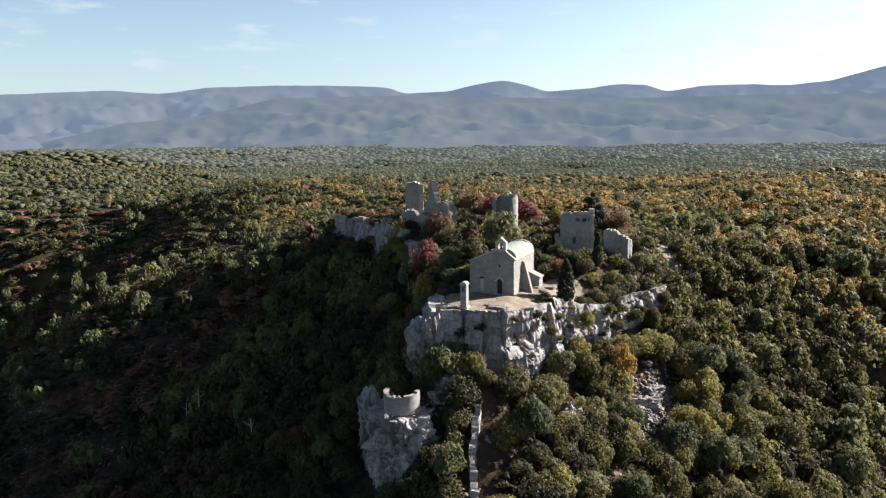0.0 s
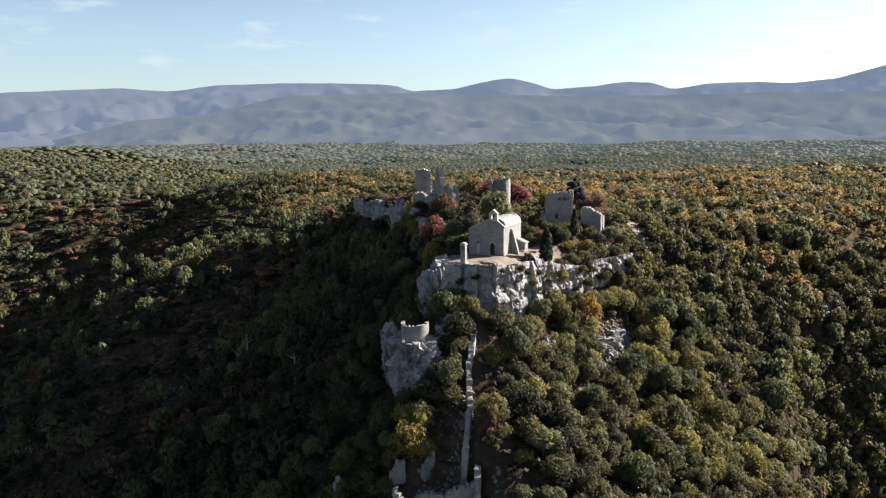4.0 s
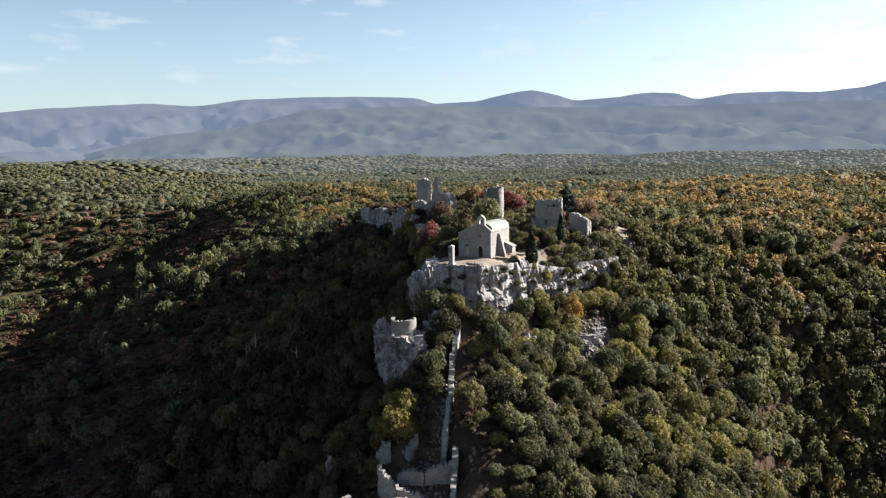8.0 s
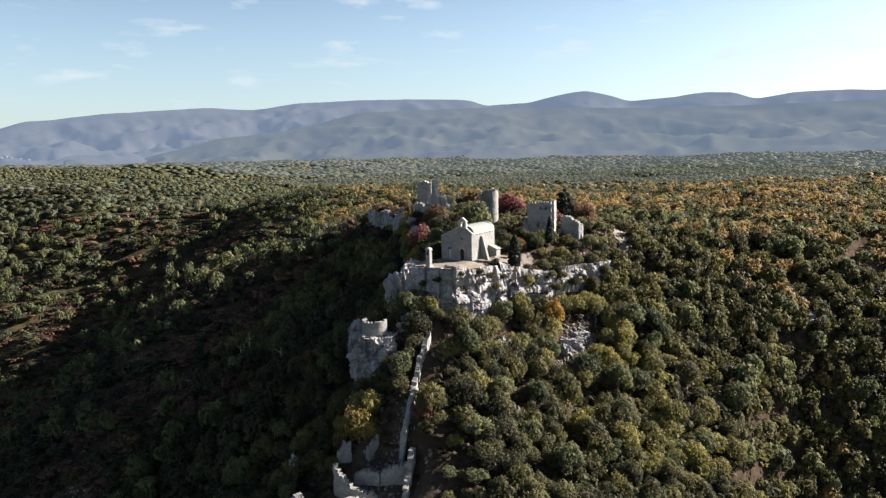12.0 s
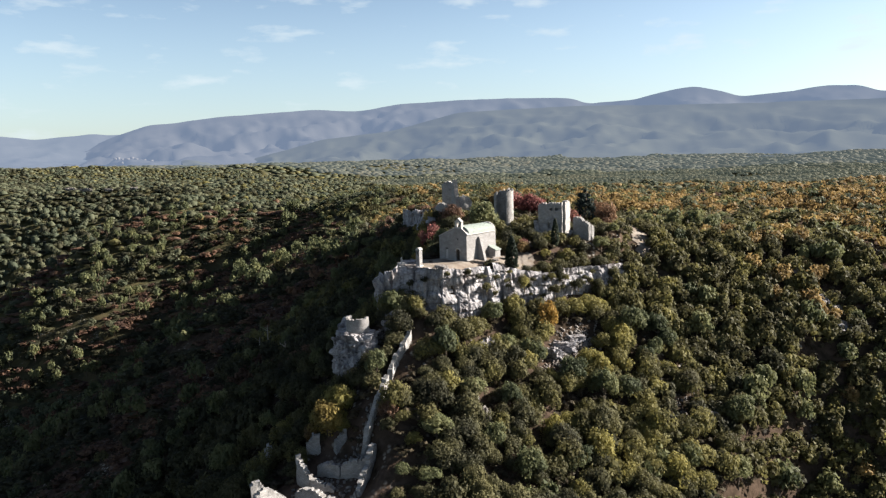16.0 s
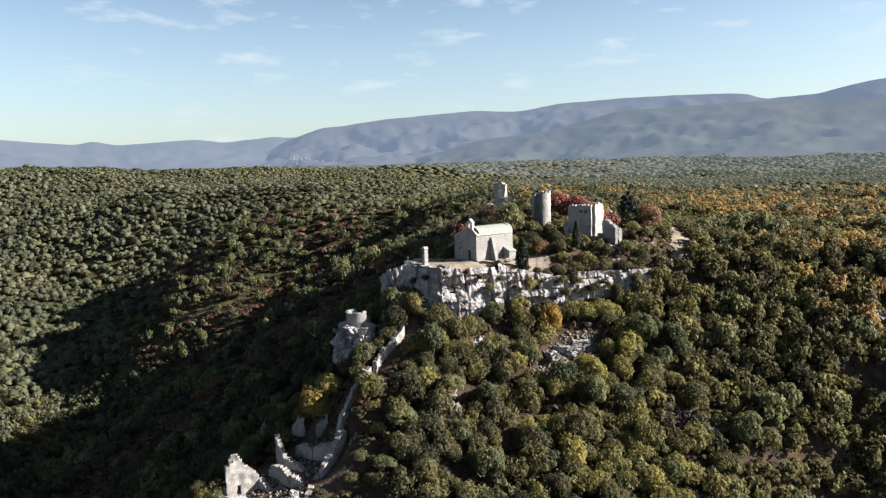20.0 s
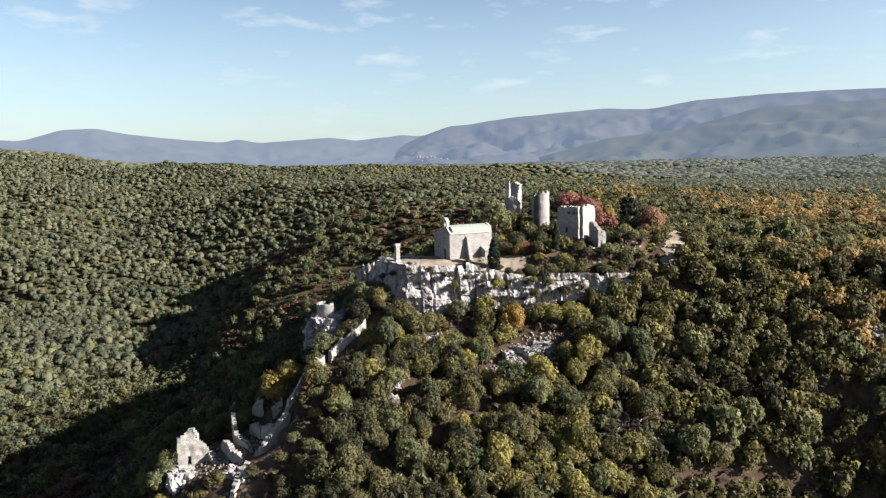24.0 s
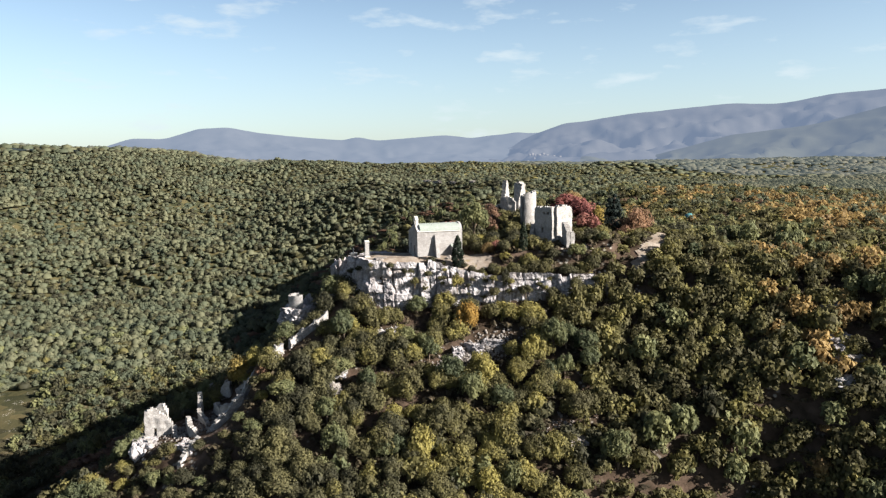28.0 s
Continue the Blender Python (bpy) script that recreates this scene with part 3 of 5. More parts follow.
def gravel_mat():
    mat, n, l, bsdf = material("trodden_limestone_gravel")
    big = noise_node(n, l, 0.35, 6.0, 0.62)
    rb = ramp_node(n, l, big.outputs["Fac"], [(0.32, (0.15, 0.112, 0.085)), (0.48, (0.22, 0.178, 0.145)), (0.66, (0.29, 0.255, 0.222))])
    fine = noise_node(n, l, 5.0, 8.0, 0.7)
    rf = ramp_node(n, l, fine.outputs["Fac"], [(0.35, (0.55, 0.52, 0.48)), (0.6, (1, 1, 1))])
    m = mix_node(n, l, rb.outputs["Color"], rf.outputs["Color"], 0.7, "MULTIPLY")
    tuft = noise_node(n, l, 0.8, 5.0, 0.65)
    rt = ramp_node(n, l, tuft.outputs["Fac"], [(0.58, (0, 0, 0)), (0.68, (1, 1, 1))])
    m2 = mix_node(n, l, m.outputs["Color"], (0.16, 0.13, 0.06), rt.outputs["Color"])
    l.new(m2.outputs["Color"], bsdf.inputs["Base Color"])
    bsdf.inputs["Roughness"].default_value = 1.0
    bump_node(n, l, bsdf, fine.outputs["Fac"], 0.7, 0.08)
    return mat


M_GROUND, M_GRAVEL = ground_mat(), gravel_mat()
gx = spaced(80.0, 1.0, 4900.0, 75)
gy = spaced(80.0, 1.0, 4900.0, 75)
GX, GY = np.meshgrid(gx, gy, indexing="ij")
GZ = ground(GX, GY)
idx = np.arange(GX.size).reshape(GX.shape)
quads = np.stack([idx[:-1, :-1], idx[1:, :-1], idx[1:, 1:], idx[:-1, 1:]], -1).reshape(-1, 4)
hill = new("ground", quad_mesh("ground", np.stack([GX, GY, GZ], -1).reshape(-1, 3), quads, M_GROUND, True))
tagged(hill, "wooded limestone hill with brown stony soil and leaf litter", "ground", kind="structure")

# the trodden terrace round the chapel and the footpaths
tx, ty = np.arange(-11, 10, 0.35), np.arange(-15, 18, 0.35)
TX, TY = np.meshgrid(tx, ty, indexing="ij")
edge = to_polyline(TX, TY, TERRACE + TERRACE[:1]) * np.where(inside(TX, TY, TERRACE), 1, -1) + fbm(TX / 2.2, TY / 2.2, 3, 3) * 2.2
TZ = ground(TX, TY) + 0.05 + fbm(TX / 1.5, TY / 1.5, 3, 8) * 0.22
tid = np.arange(TX.size).reshape(TX.shape)
tq = np.stack([tid[:-1, :-1], tid[1:, :-1], tid[1:, 1:], tid[:-1, 1:]], -1).reshape(-1, 4)
keep_q = (edge.reshape(-1)[tq] > 0).all(1)
terrace = new("pavement_terrace", quad_mesh("terrace", np.stack([TX, TY, TZ], -1).reshape(-1, 3), tq[keep_q], M_GRAVEL, True))
tagged(terrace, "sandy trodden gravel terrace on top of the crag", "terrace", kind="structure")


def path_sheet(name, line, wide, label):
    """A trodden strip of gravel that follows the ground."""
    xs = np.arange(min(p[0] for p in line) - 4, max(p[0] for p in line) + 4, 0.4)
    ys = np.arange(min(p[1] for p in line) - 4, max(p[1] for p in line) + 4, 0.4)
    X, Y = np.meshgrid(xs, ys, indexing="ij")
    e = wide - to_polyline(X, Y, line) + fbm(X / 2.4, Y / 2.4, 3, 13) * 3.0
    Z = ground(X, Y) + 0.14 + fbm(X / 1.5, Y / 1.5, 3, 8) * 0.2
    n = np.arange(X.size).reshape(X.shape)
    q = np.stack([n[:-1, :-1], n[1:, :-1], n[1:, 1:], n[:-1, 1:]], -1).reshape(-1, 4)
    ob = new(name, quad_mesh(name, np.stack([X, Y, Z], -1).reshape(-1, 3), q[(e.reshape(-1)[q] > 0).all(1)], M_GRAVEL, True))
    return tagged(ob, label, "path", kind="structure")


path_sheet("pavement_path", [(19.5, 43.5), (17.4, 46.2), (14.3, 50.3), (10.0, 55.1), (8.0, 59.0)], 2.4, "bare sandy footpath climbing the slope beside the castle")
path_sheet("pavement_path_chapel", [(6.5, 11.0), (5.0, 15.0), (2.0, 20.0), (-1.0, 25.0)], 0.9, "narrow gravel footpath from the chapel to the keep")


# ---------------------------------------------------------------- cliffs
def hash01(*k):
    v = 0
    for a in k:
        v = (v * 1664525 + int(a) * 374761393 + 1013904223) & 0xFFFFFFFF
        v = ((v ^ (v >> 13)) * 1274126177) & 0xFFFFFFFF
    return ((v ^ (v >> 16)) & 0xFFFF) / 65535.0


def cliff(name, rim, bulge, seed, label, drop=None, inset=1.7, width=3.2, ragged=0.7):
    """A limestone face hung from a rim: upright blocks set off against each other by cracks, ledges, a broken edge."""
    pts = [Vector((*p, 0)) for p in rim]
    path, normals = [], []
    for a, b in zip(pts, pts[1:]):
        m = max(1, int((b - a).length / 0.24))
        d = (b - a).normalized()
        for i in range(m):
            path.append(a.lerp(b, i / m))
            normals.append(Vector((d.y, -d.x, 0)))
    path.append(pts[-1])
    normals.append(normals[-1])
    smooth = []
    for i in range(len(normals)):
        s = Vector((0, 0, 0))
        for k in range(-9, 10):
            s += normals[min(max(i + k, 0), len(normals) - 1)]
        smooth.append(s.normalized())
    rows, sd = 40, int(seed * 10)
    verts, faces = [], []
    cum = 0.0
    for i, (p, nr) in enumerate(zip(path, smooth)):
        if i:
            cum += (p - path[i - 1]).length
        inner, outer = p - nr * (inset + 0.3), p + nr * 2.4
        u0 = cum / width + 0.9 * noise.noise((cum * 0.2, seed, 5))
        top = gz(inner.x, inner.y) + 0.1 + ragged * (hash01(math.floor(u0 * 1.7), sd) - 0.4) + 0.22 * noise.noise((cum * 1.1, seed, 4))
        low = gz(outer.x, outer.y) - 1.2
        if drop:
            low = min(low, top - drop * (0.7 + 0.6 * hash01(math.floor(u0 * 0.8), sd, 7)))
        for j in range(rows + 3):
            if j < 3:
                q = p - nr * (inset * (3 - j) / 3)
                verts.append((q.x, q.y, top - 0.12 * (3 - j) + 0.1 * noise.noise((q.x * 1.5, q.y * 1.5, seed))))
                continue
            s = (j - 3) / (rows - 1)
            z = top + (low - top) * s
            u = u0 + 0.02 * (z - top) + 0.09 * noise.noise((cum * 0.3, z * 0.35, seed + 3))
            col, fu = math.floor(u), u - math.floor(u)
            gap = max(0.0, 1 - min(fu, 1 - fu) / 0.085) * (0.85 if hash01(col, sd, 4) > 0.35 else 0.35)
            w = z / (1.5 + hash01(col // 3, sd, 3) * 1.1) + 0.16 * noise.noise((cum * 0.35, z * 0.3, seed))
            lay, fw = math.floor(w), w - math.floor(w)
            step = (hash01(col, lay, sd) - 0.5) * 0.85 + 0.4 * noise.noise((cum * 0.2, z * 0.25, seed * 5)) + 0.22 * noise.noise((cum * 0.8, z * 0.7, seed * 2)) + (hash01(math.floor(u * 2.3), math.floor(w * 2.1), sd) - 0.5) * 0.45
            ledge = max(0.0, 1 - min(fw, 1 - fw) / 0.12)
            fine = noise.noise((cum * 1.9, z * 1.1, seed + 9.0)) * 0.16 + noise.noise((cum * 4.5, z * 3.0, seed)) * 0.07
            out = bulge * (0.15 + 0.7 * math.sin(min(1.0, s * 1.1) * math.pi * 0.55)) + (hash01(col, sd, 1) - 0.5) * 1.1 + step + fine
            out -= gap * (0.3 + 0.8 * hash01(col, sd, 2)) + ledge * 0.28
            q = p + nr * (out * min(1.0, 0.35 + s * 6))
            verts.append((q.x, q.y, z))
    n, m = len(path), rows + 3
    for i in range(n - 1):
        for j in range(m - 1):
            faces.append((i * m + j, i * m + j + 1, (i + 1) * m + j + 1, (i + 1) * m + j))
    ob = new(name, mesh_from(name, verts, faces, M_ROCK))
    return tagged(ob, label, "cliff", kind="structure")


cliff("cliff_south", RIM_EAST[:7], 0.9, 1.3, "white jagged limestone cliff below the chapel terrace", width=3.7, ragged=0.9)
cliff("cliff_east", RIM_EAST[6:], 0.8, 4.6, "pale limestone ledge cliff with bushes on its top", drop=3.6, ragged=1.6, width=5.0)
cliff("cliff_west", RIM_WEST, 1.4, 8.2, "tall grey limestone cliff in the shade", drop=11.0, inset=2.0, width=4.5, ragged=3.0)


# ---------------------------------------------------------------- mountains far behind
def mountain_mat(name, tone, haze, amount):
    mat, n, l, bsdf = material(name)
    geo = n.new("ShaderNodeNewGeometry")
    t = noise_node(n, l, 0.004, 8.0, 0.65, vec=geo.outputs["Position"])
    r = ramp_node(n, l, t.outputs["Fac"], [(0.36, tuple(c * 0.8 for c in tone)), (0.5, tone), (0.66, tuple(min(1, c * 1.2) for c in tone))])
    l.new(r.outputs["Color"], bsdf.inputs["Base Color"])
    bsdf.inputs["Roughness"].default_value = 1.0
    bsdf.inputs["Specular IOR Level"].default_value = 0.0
    # bluish distance haze painted over the slopes as a glow
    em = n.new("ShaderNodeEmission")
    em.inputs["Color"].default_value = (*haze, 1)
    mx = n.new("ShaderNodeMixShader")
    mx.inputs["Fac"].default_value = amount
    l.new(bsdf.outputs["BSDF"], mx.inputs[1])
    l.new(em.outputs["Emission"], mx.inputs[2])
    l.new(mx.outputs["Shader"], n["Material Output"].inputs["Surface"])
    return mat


def mountain(name, radius, depth, crest, mat, label, seed, foot=-30.0, ridges=60.0):
    """A mountain chain on an arc round the hill. crest: (azimuth in degrees to the left of +y, crest height)."""
    az = np.arange(crest[0][0], crest[-1][0] + 0.01, 0.22)
    h = np.interp(az, [a for a, _ in crest], [c for _, c in crest])
    k = np.ones(5) / 5
    h = np.convolve(np.pad(h, 2, mode="edge"), k, "valid")
    rows = 36
    s = np.linspace(0, 1, rows)[None, :]
    r = radius + depth * s
    x, y = -r * np.sin(np.radians(az))[:, None], r * np.cos(np.radians(az))[:, None]
    z = foot + (h[:, None] - foot) * s**1.5
    z = z + fbm(x / 420.0, y / 420.0, 4, seed) * ridges * 4 * np.sin(math.pi * s) ** 0.8 * (1 - s * 0.6)
    z = z - np.abs(fbm(x / 230.0, y / 230.0, 4, seed + 5)) * ridges * 3.0 * np.sin(math.pi * s) ** 0.7
    z = z + fbm(x / 90.0, y / 90.0, 3, seed + 3) * 18 * (1 - 0.7 * s)
    verts = np.stack([x, y, z], -1).reshape(-1, 3)
    n = len(az)
    faces = [(i * rows + j, (i + 1) * rows + j, (i + 1) * rows + j + 1, i * rows + j + 1) for i in range(n - 1) for j in range(rows - 1)]
    ob = new(name, mesh_from(name, verts, faces, mat, True))
    return tagged(ob, label, "mountains", kind="structure")


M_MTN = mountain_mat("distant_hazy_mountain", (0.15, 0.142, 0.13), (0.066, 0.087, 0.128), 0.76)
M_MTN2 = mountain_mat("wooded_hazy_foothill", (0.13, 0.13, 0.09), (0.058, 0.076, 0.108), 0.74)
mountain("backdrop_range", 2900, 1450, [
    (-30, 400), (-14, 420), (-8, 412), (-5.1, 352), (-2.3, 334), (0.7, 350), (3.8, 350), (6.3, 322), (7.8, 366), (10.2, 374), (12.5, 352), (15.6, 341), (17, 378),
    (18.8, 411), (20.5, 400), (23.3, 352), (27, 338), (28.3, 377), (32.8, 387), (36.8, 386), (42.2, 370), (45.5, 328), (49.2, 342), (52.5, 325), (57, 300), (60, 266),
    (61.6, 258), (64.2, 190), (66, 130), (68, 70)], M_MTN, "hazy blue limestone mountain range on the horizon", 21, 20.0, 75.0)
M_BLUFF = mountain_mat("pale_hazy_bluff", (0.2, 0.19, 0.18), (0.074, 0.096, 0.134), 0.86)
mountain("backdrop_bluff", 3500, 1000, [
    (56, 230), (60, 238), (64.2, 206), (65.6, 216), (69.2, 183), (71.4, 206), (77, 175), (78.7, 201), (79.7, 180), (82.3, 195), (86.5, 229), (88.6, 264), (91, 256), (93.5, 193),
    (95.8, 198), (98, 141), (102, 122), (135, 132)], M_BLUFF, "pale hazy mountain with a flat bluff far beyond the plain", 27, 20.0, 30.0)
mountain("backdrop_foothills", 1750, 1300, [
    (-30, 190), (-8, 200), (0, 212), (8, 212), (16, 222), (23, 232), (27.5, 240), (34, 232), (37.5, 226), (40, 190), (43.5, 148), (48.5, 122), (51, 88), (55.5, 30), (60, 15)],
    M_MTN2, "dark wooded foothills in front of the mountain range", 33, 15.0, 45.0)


# ---------------------------------------------------------------- trees
def leaf_cloud(rng, centres, radii, count, size, bulk=0.3, jit=0.26):
    """Quads scattered in clumps round the centres, facing mostly outwards and up."""
    k = rng.integers(0, len(centres), count)
    d = rng.normal(size=(count, 3))
    d /= np.linalg.norm(d, axis=1)[:, None] + 1e-9
    r = rng.uniform(0.45, 1.0, count) ** 0.6
    pos = centres[k] + d * radii[k][:, None] * r[:, None] * np.array([1, 1, 0.8])
    whole = pos - np.array([0, 0, 0.6])
    nrm = d * (1.25 - bulk) + whole * bulk + rng.normal(size=(count, 3)) * jit + np.array([0, 0, 0.15])
    nrm /= np.linalg.norm(nrm, axis=1)[:, None] + 1e-9
    u = np.cross(nrm, rng.normal(size=(count, 3)))
    u /= np.linalg.norm(u, axis=1)[:, None] + 1e-9
    v = np.cross(nrm, u)
    s = size * rng.uniform(0.6, 1.35, count)[:, None]
    a = rng.uniform(0.5, 1.0, count)[:, None]
    verts = np.stack([pos - u * s - v * s * 0.6, pos + u * s * a - v * s * 0.5, pos + v * s], 1).reshape(-1, 3)
    return verts, np.arange(count * 3).reshape(-1, 3)


def crown_parts(rng, kind, leaves, size, clumps):
    """Clump centres for a crown about 1 m in radius, standing on z = 0."""
    if kind == "pine":
        n = clumps
        a, h = rng.uniform(0, 6.283, n), rng.uniform(0.35, 1.0, n)
        rad = rng.uniform(0.2, 0.95, n) * (1.05 - 0.5 * h)
        c = np.stack([rad * np.cos(a), rad * np.sin(a), 0.55 + 1.0 * h], 1)
        r = rng.uniform(0.2, 0.34, n) * (1.0 if n > 20 else 1.4)
    elif kind == "cedar":
        n = clumps
        h = np.sort(rng.uniform(0.0, 1.0, n))
        h = np.round(h * 7) / 7
        a, rad = rng.uniform(0, 6.283, n), rng.uniform(0.25, 0.9, n) * (1.02 - 0.85 * h)
        c = np.stack([rad * np.cos(a), rad * np.sin(a), 0.3 + 1.55 * h - 0.12 * rad], 1)
        r = rng.uniform(0.18, 0.3, n) * (1.1 - 0.6 * h)
    elif kind == "cypress":
        n = clumps
        h = np.linspace(0.05, 1.0, n)
        a = rng.uniform(0, 6.283, n)
        w = np.sin(np.clip(h * 1.03, 0, 1) ** 0.62 * math.pi) ** 0.6 * 0.31
        c = np.stack([w * np.cos(a), w * np.sin(a), h * 1.95 + 0.04], 1)
        r = rng.uniform(0.13, 0.18, n) * (1.1 - 0.5 * h)
    else:
        n = clumps
        d = rng.normal(size=(n, 3))
        d[:, 2] = np.abs(d[:, 2]) * 1.0 - 0.42
        d /= np.linalg.norm(d, axis=1)[:, None]
        lobe = 0.82 + 0.26 * np.sin(3 * np.arctan2(d[:, 1], d[:, 0]) + rng.uniform(0, 6)) * np.clip(1 - d[:, 2], 0, 1)
        reach = rng.uniform(0.55, 1.0, n) * lobe
        c = d * reach[:, None] * np.array([0.86, 0.86, 0.72]) + np.array([0, 0, 0.72])
        r = rng.uniform(0.2, 0.36, n) * (1.0 if n > 20 else 1.3)
    return leaf_cloud(rng, c, r, leaves, size, 0.3 if leaves > 100 else 0.95)


def limb_bm(bm, a, b, r0, r1, sides=6):
    a, b = Vector(a), Vector(b)
    q = (b - a).to_track_quat("Z", "Y")
    rings = []
    for p, r in ((a, r0), (a.lerp(b, 0.5) + Vector((0.06, -0.04, 0)) * (b - a).length * 0.6, (r0 + r1) / 2), (b, r1)):
        rings.append([bm.verts.new(p + q @ Vector((r * math.cos(6.283 * i / sides), r * math.sin(6.283 * i / sides), 0))) for i in range(sides)])
    for s, t in zip(rings, rings[1:]):
        for i in range(sides):
            bm.faces.new((s[i], s[(i + 1) % sides], t[(i + 1) % sides], t[i]))
    bm.faces.new(rings[-1])


def trunk_bm(seed, kind):
    rng = random.Random(seed)
    bm = bmesh.new()
    if kind == "cypress":
        limb_bm(bm, (0, 0, -0.15), (0, 0, 1.5), 0.07, 0.02)
        return bm
    top = {"pine": 1.35, "cedar": 1.75}.get(kind, 0.75)
    limb_bm(bm, (0, 0, -0.35), (rng.uniform(-0.08, 0.08), rng.uniform(-0.08, 0.08), top), 0.085, 0.04)
    for i in range(5):
        a = i * 1.26 + rng.uniform(-0.4, 0.4)
        h = rng.uniform(0.25, 0.6) if kind != "pine" else rng.uniform(0.6, 1.2)
        limb_bm(bm, (0, 0, h), (0.6 * math.cos(a), 0.6 * math.sin(a), h + rng.uniform(0.25, 0.5)), 0.045, 0.012, 5)
    return bm


SPECIES = {
    "evergreen_oak": ("round", "dark green evergreen oak with a dense rounded crown"),
    "downy_oak": ("round", "yellow-green downy oak in early autumn colour"),
    "ochre_oak": ("round", "ochre and orange oak in autumn colour"),
    "russet_oak": ("round", "brown-red oak with thinning autumn leaves"),
    "smoke_tree": ("round", "pinkish red smoke tree in autumn colour"),
    "yellow_maple": ("round", "bright yellow maple in autumn colour"),
    "golden_oak": ("round", "golden orange oak below the cliff in autumn colour"),
    "pine": ("pine", "bright green pine with an open crown"),
    "aleppo_pine": ("pine", "pine with an open crown and grey-green, haze-tinted needles"),
    "cedar": ("cedar", "tall dark blue-green cedar with layered branches"),
    "cypress": ("cypress", "slender dark green cypress"),
}
TREE_MESH, TRUNK_MESH = {}, {}
SHAPES = 5


def tree_meshes(species, shape):
    key = (species, shape)
    if key not in TREE_MESH:
        kind = SPECIES[species][0]
        rng = np.random.default_rng(shape * 31 + 7)
        v, q = crown_parts(rng, kind, 2800, 0.058, {"cypress": 170, "cedar": 60, "pine": 52}.get(kind, 64))
        TREE_MESH[key] = quad_mesh("crown", v, q, LEAF[species])
    if (SPECIES[species][0], shape) not in TRUNK_MESH:
        me = bpy.data.meshes.new("trunk")
        bm = trunk_bm(shape, SPECIES[species][0])
        bm.to_mesh(me)
        bm.free()
        me.materials.append(M_BARK)
        TRUNK_MESH[SPECIES[species][0], shape] = me
    return TREE_MESH[key], TRUNK_MESH[SPECIES[species][0], shape]


def tree(species, x, y, radius, height, shape=0, turn=0.0, z=None, label="", group="trees on the hill", name=""):
    """A tree with its trunk and crown; radius of the crown and height of the whole in metres."""
    crown, trunk = tree_meshes(species, shape % SHAPES)
    unit = {"round": 1.62, "pine": 1.85, "cypress": 2.1, "cedar": 2.0}[SPECIES[species][0]]
    ob = tagged(new(name or species + "_tree"), label or SPECIES[species][1], "tree", group)
    wide = radius / (0.42 if species == "cypress" else 1.0)
    ob.matrix_basis = pose(x, y, gz(x, y) - 0.1 if z is None else z, 0, 0, turn) @ Matrix.Diagonal((wide, wide, height / unit, 1))
    for nm, me in (("trunk", trunk), ("crown", crown)):
        o = new(nm, me)
        o.parent = ob
    return ob


# where nothing grows
WALL_LINE = [(2.0, -20.0), (3.0, -24.0), (4.8, -28.5), (7.0, -32.5), (7.2, -38.0), (10.5, -41.5)]
RUINS = [(-2.5, -42.5), (2.0, -38.0), (9.0, -39.0), (12.6, -41.0), (13.2, -45.5), (17.2, -50.0), (12.0, -52.0), (8.5, -57.5), (3.0, -57.5), (-1.0, -52.0), (0.0, -46.0)]
PATHS = [[(19.5, 43.5), (17.4, 46.2), (14.3, 50.3), (10.0, 55.1), (8.0, 60.0)], [(45.0, 7.0), (38.5, 15.0), (34.0, 22.0)], [(9.0, 9.0), (6.0, 14.0), (2.0, 20.0), (-2.0, 27.0)]]


def bare(x, y):
    b = inside(x, y, [(-9.5, -14), (4.0, -12.5), (6, -2), (8, 5), (9, 10), (6, 15), (-1, 12.5), (-8.5, 11.5), (-9.5, 0)])
    b |= inside(x, y, RUINS) | inside(x, y, [(11.0, -37.5), (15.0, -39.0), (17.0, -46.0), (12.0, -46.0)])
    b |= to_polyline(x, y, WALL_LINE) < 2.3
    b |= (np.hypot(x + 6.5, y + 25.6) < 5.2) | (np.hypot(x + 10.8, y + 24.0) < 3.6)
    b |= (to_polyline(x, y, RIM_EAST[:7]) < 1.9) | (to_polyline(x, y, RIM_EAST[6:]) < 1.3) | (to_polyline(x, y, RIM_WEST) < 2.2)
    b |= np.hypot(x + 12, y - 32.5) < 3.4
    b |= (to_polyline(x, y, [(-0.9, 28.2), (3.7, 35.0), (6.0, 33.2)]) < 1.8) | inside(x, y, [(-1, 27), (3, 25.5), (7, 27), (7, 32), (4, 34)]) | (to_polyline(x, y, [(7.2, 31.5), (12.6, 30.0)]) < 1.6)
    b |= inside(x, y, [(-40, 36), (-26, 31), (-24, 36), (-34, 44), (-40, 43)])
    b |= np.hypot(x + 58, y - 114.5) < 4.5
    for p in PATHS:
        b |= to_polyline(x, y, p) < (1.9 if p[0][0] < 40 else 1.1)
    b |= (np.hypot((x - 20.0) / 3.6, (y - 6.0) / 9.0) < 1.0) | (np.hypot((x - 11.8) / 1.8, (y + 10.0) / 2.4) < 1.0)
    return b


def scatter(x0, x1, y0, y1, step, seed):
    rng = np.random.default_rng(seed)
    xs, ys = np.arange(x0, x1, step), np.arange(y0, y1, step)
    X, Y = np.meshgrid(xs, ys, indexing="ij")
    X = X + (np.arange(X.shape[1]) % 2)[None, :] * step * 0.5 + rng.uniform(-0.42, 0.42, X.shape) * step
    Y = Y + rng.uniform(-0.42, 0.42, Y.shape) * step
    return X.ravel(), Y.ravel(), rng


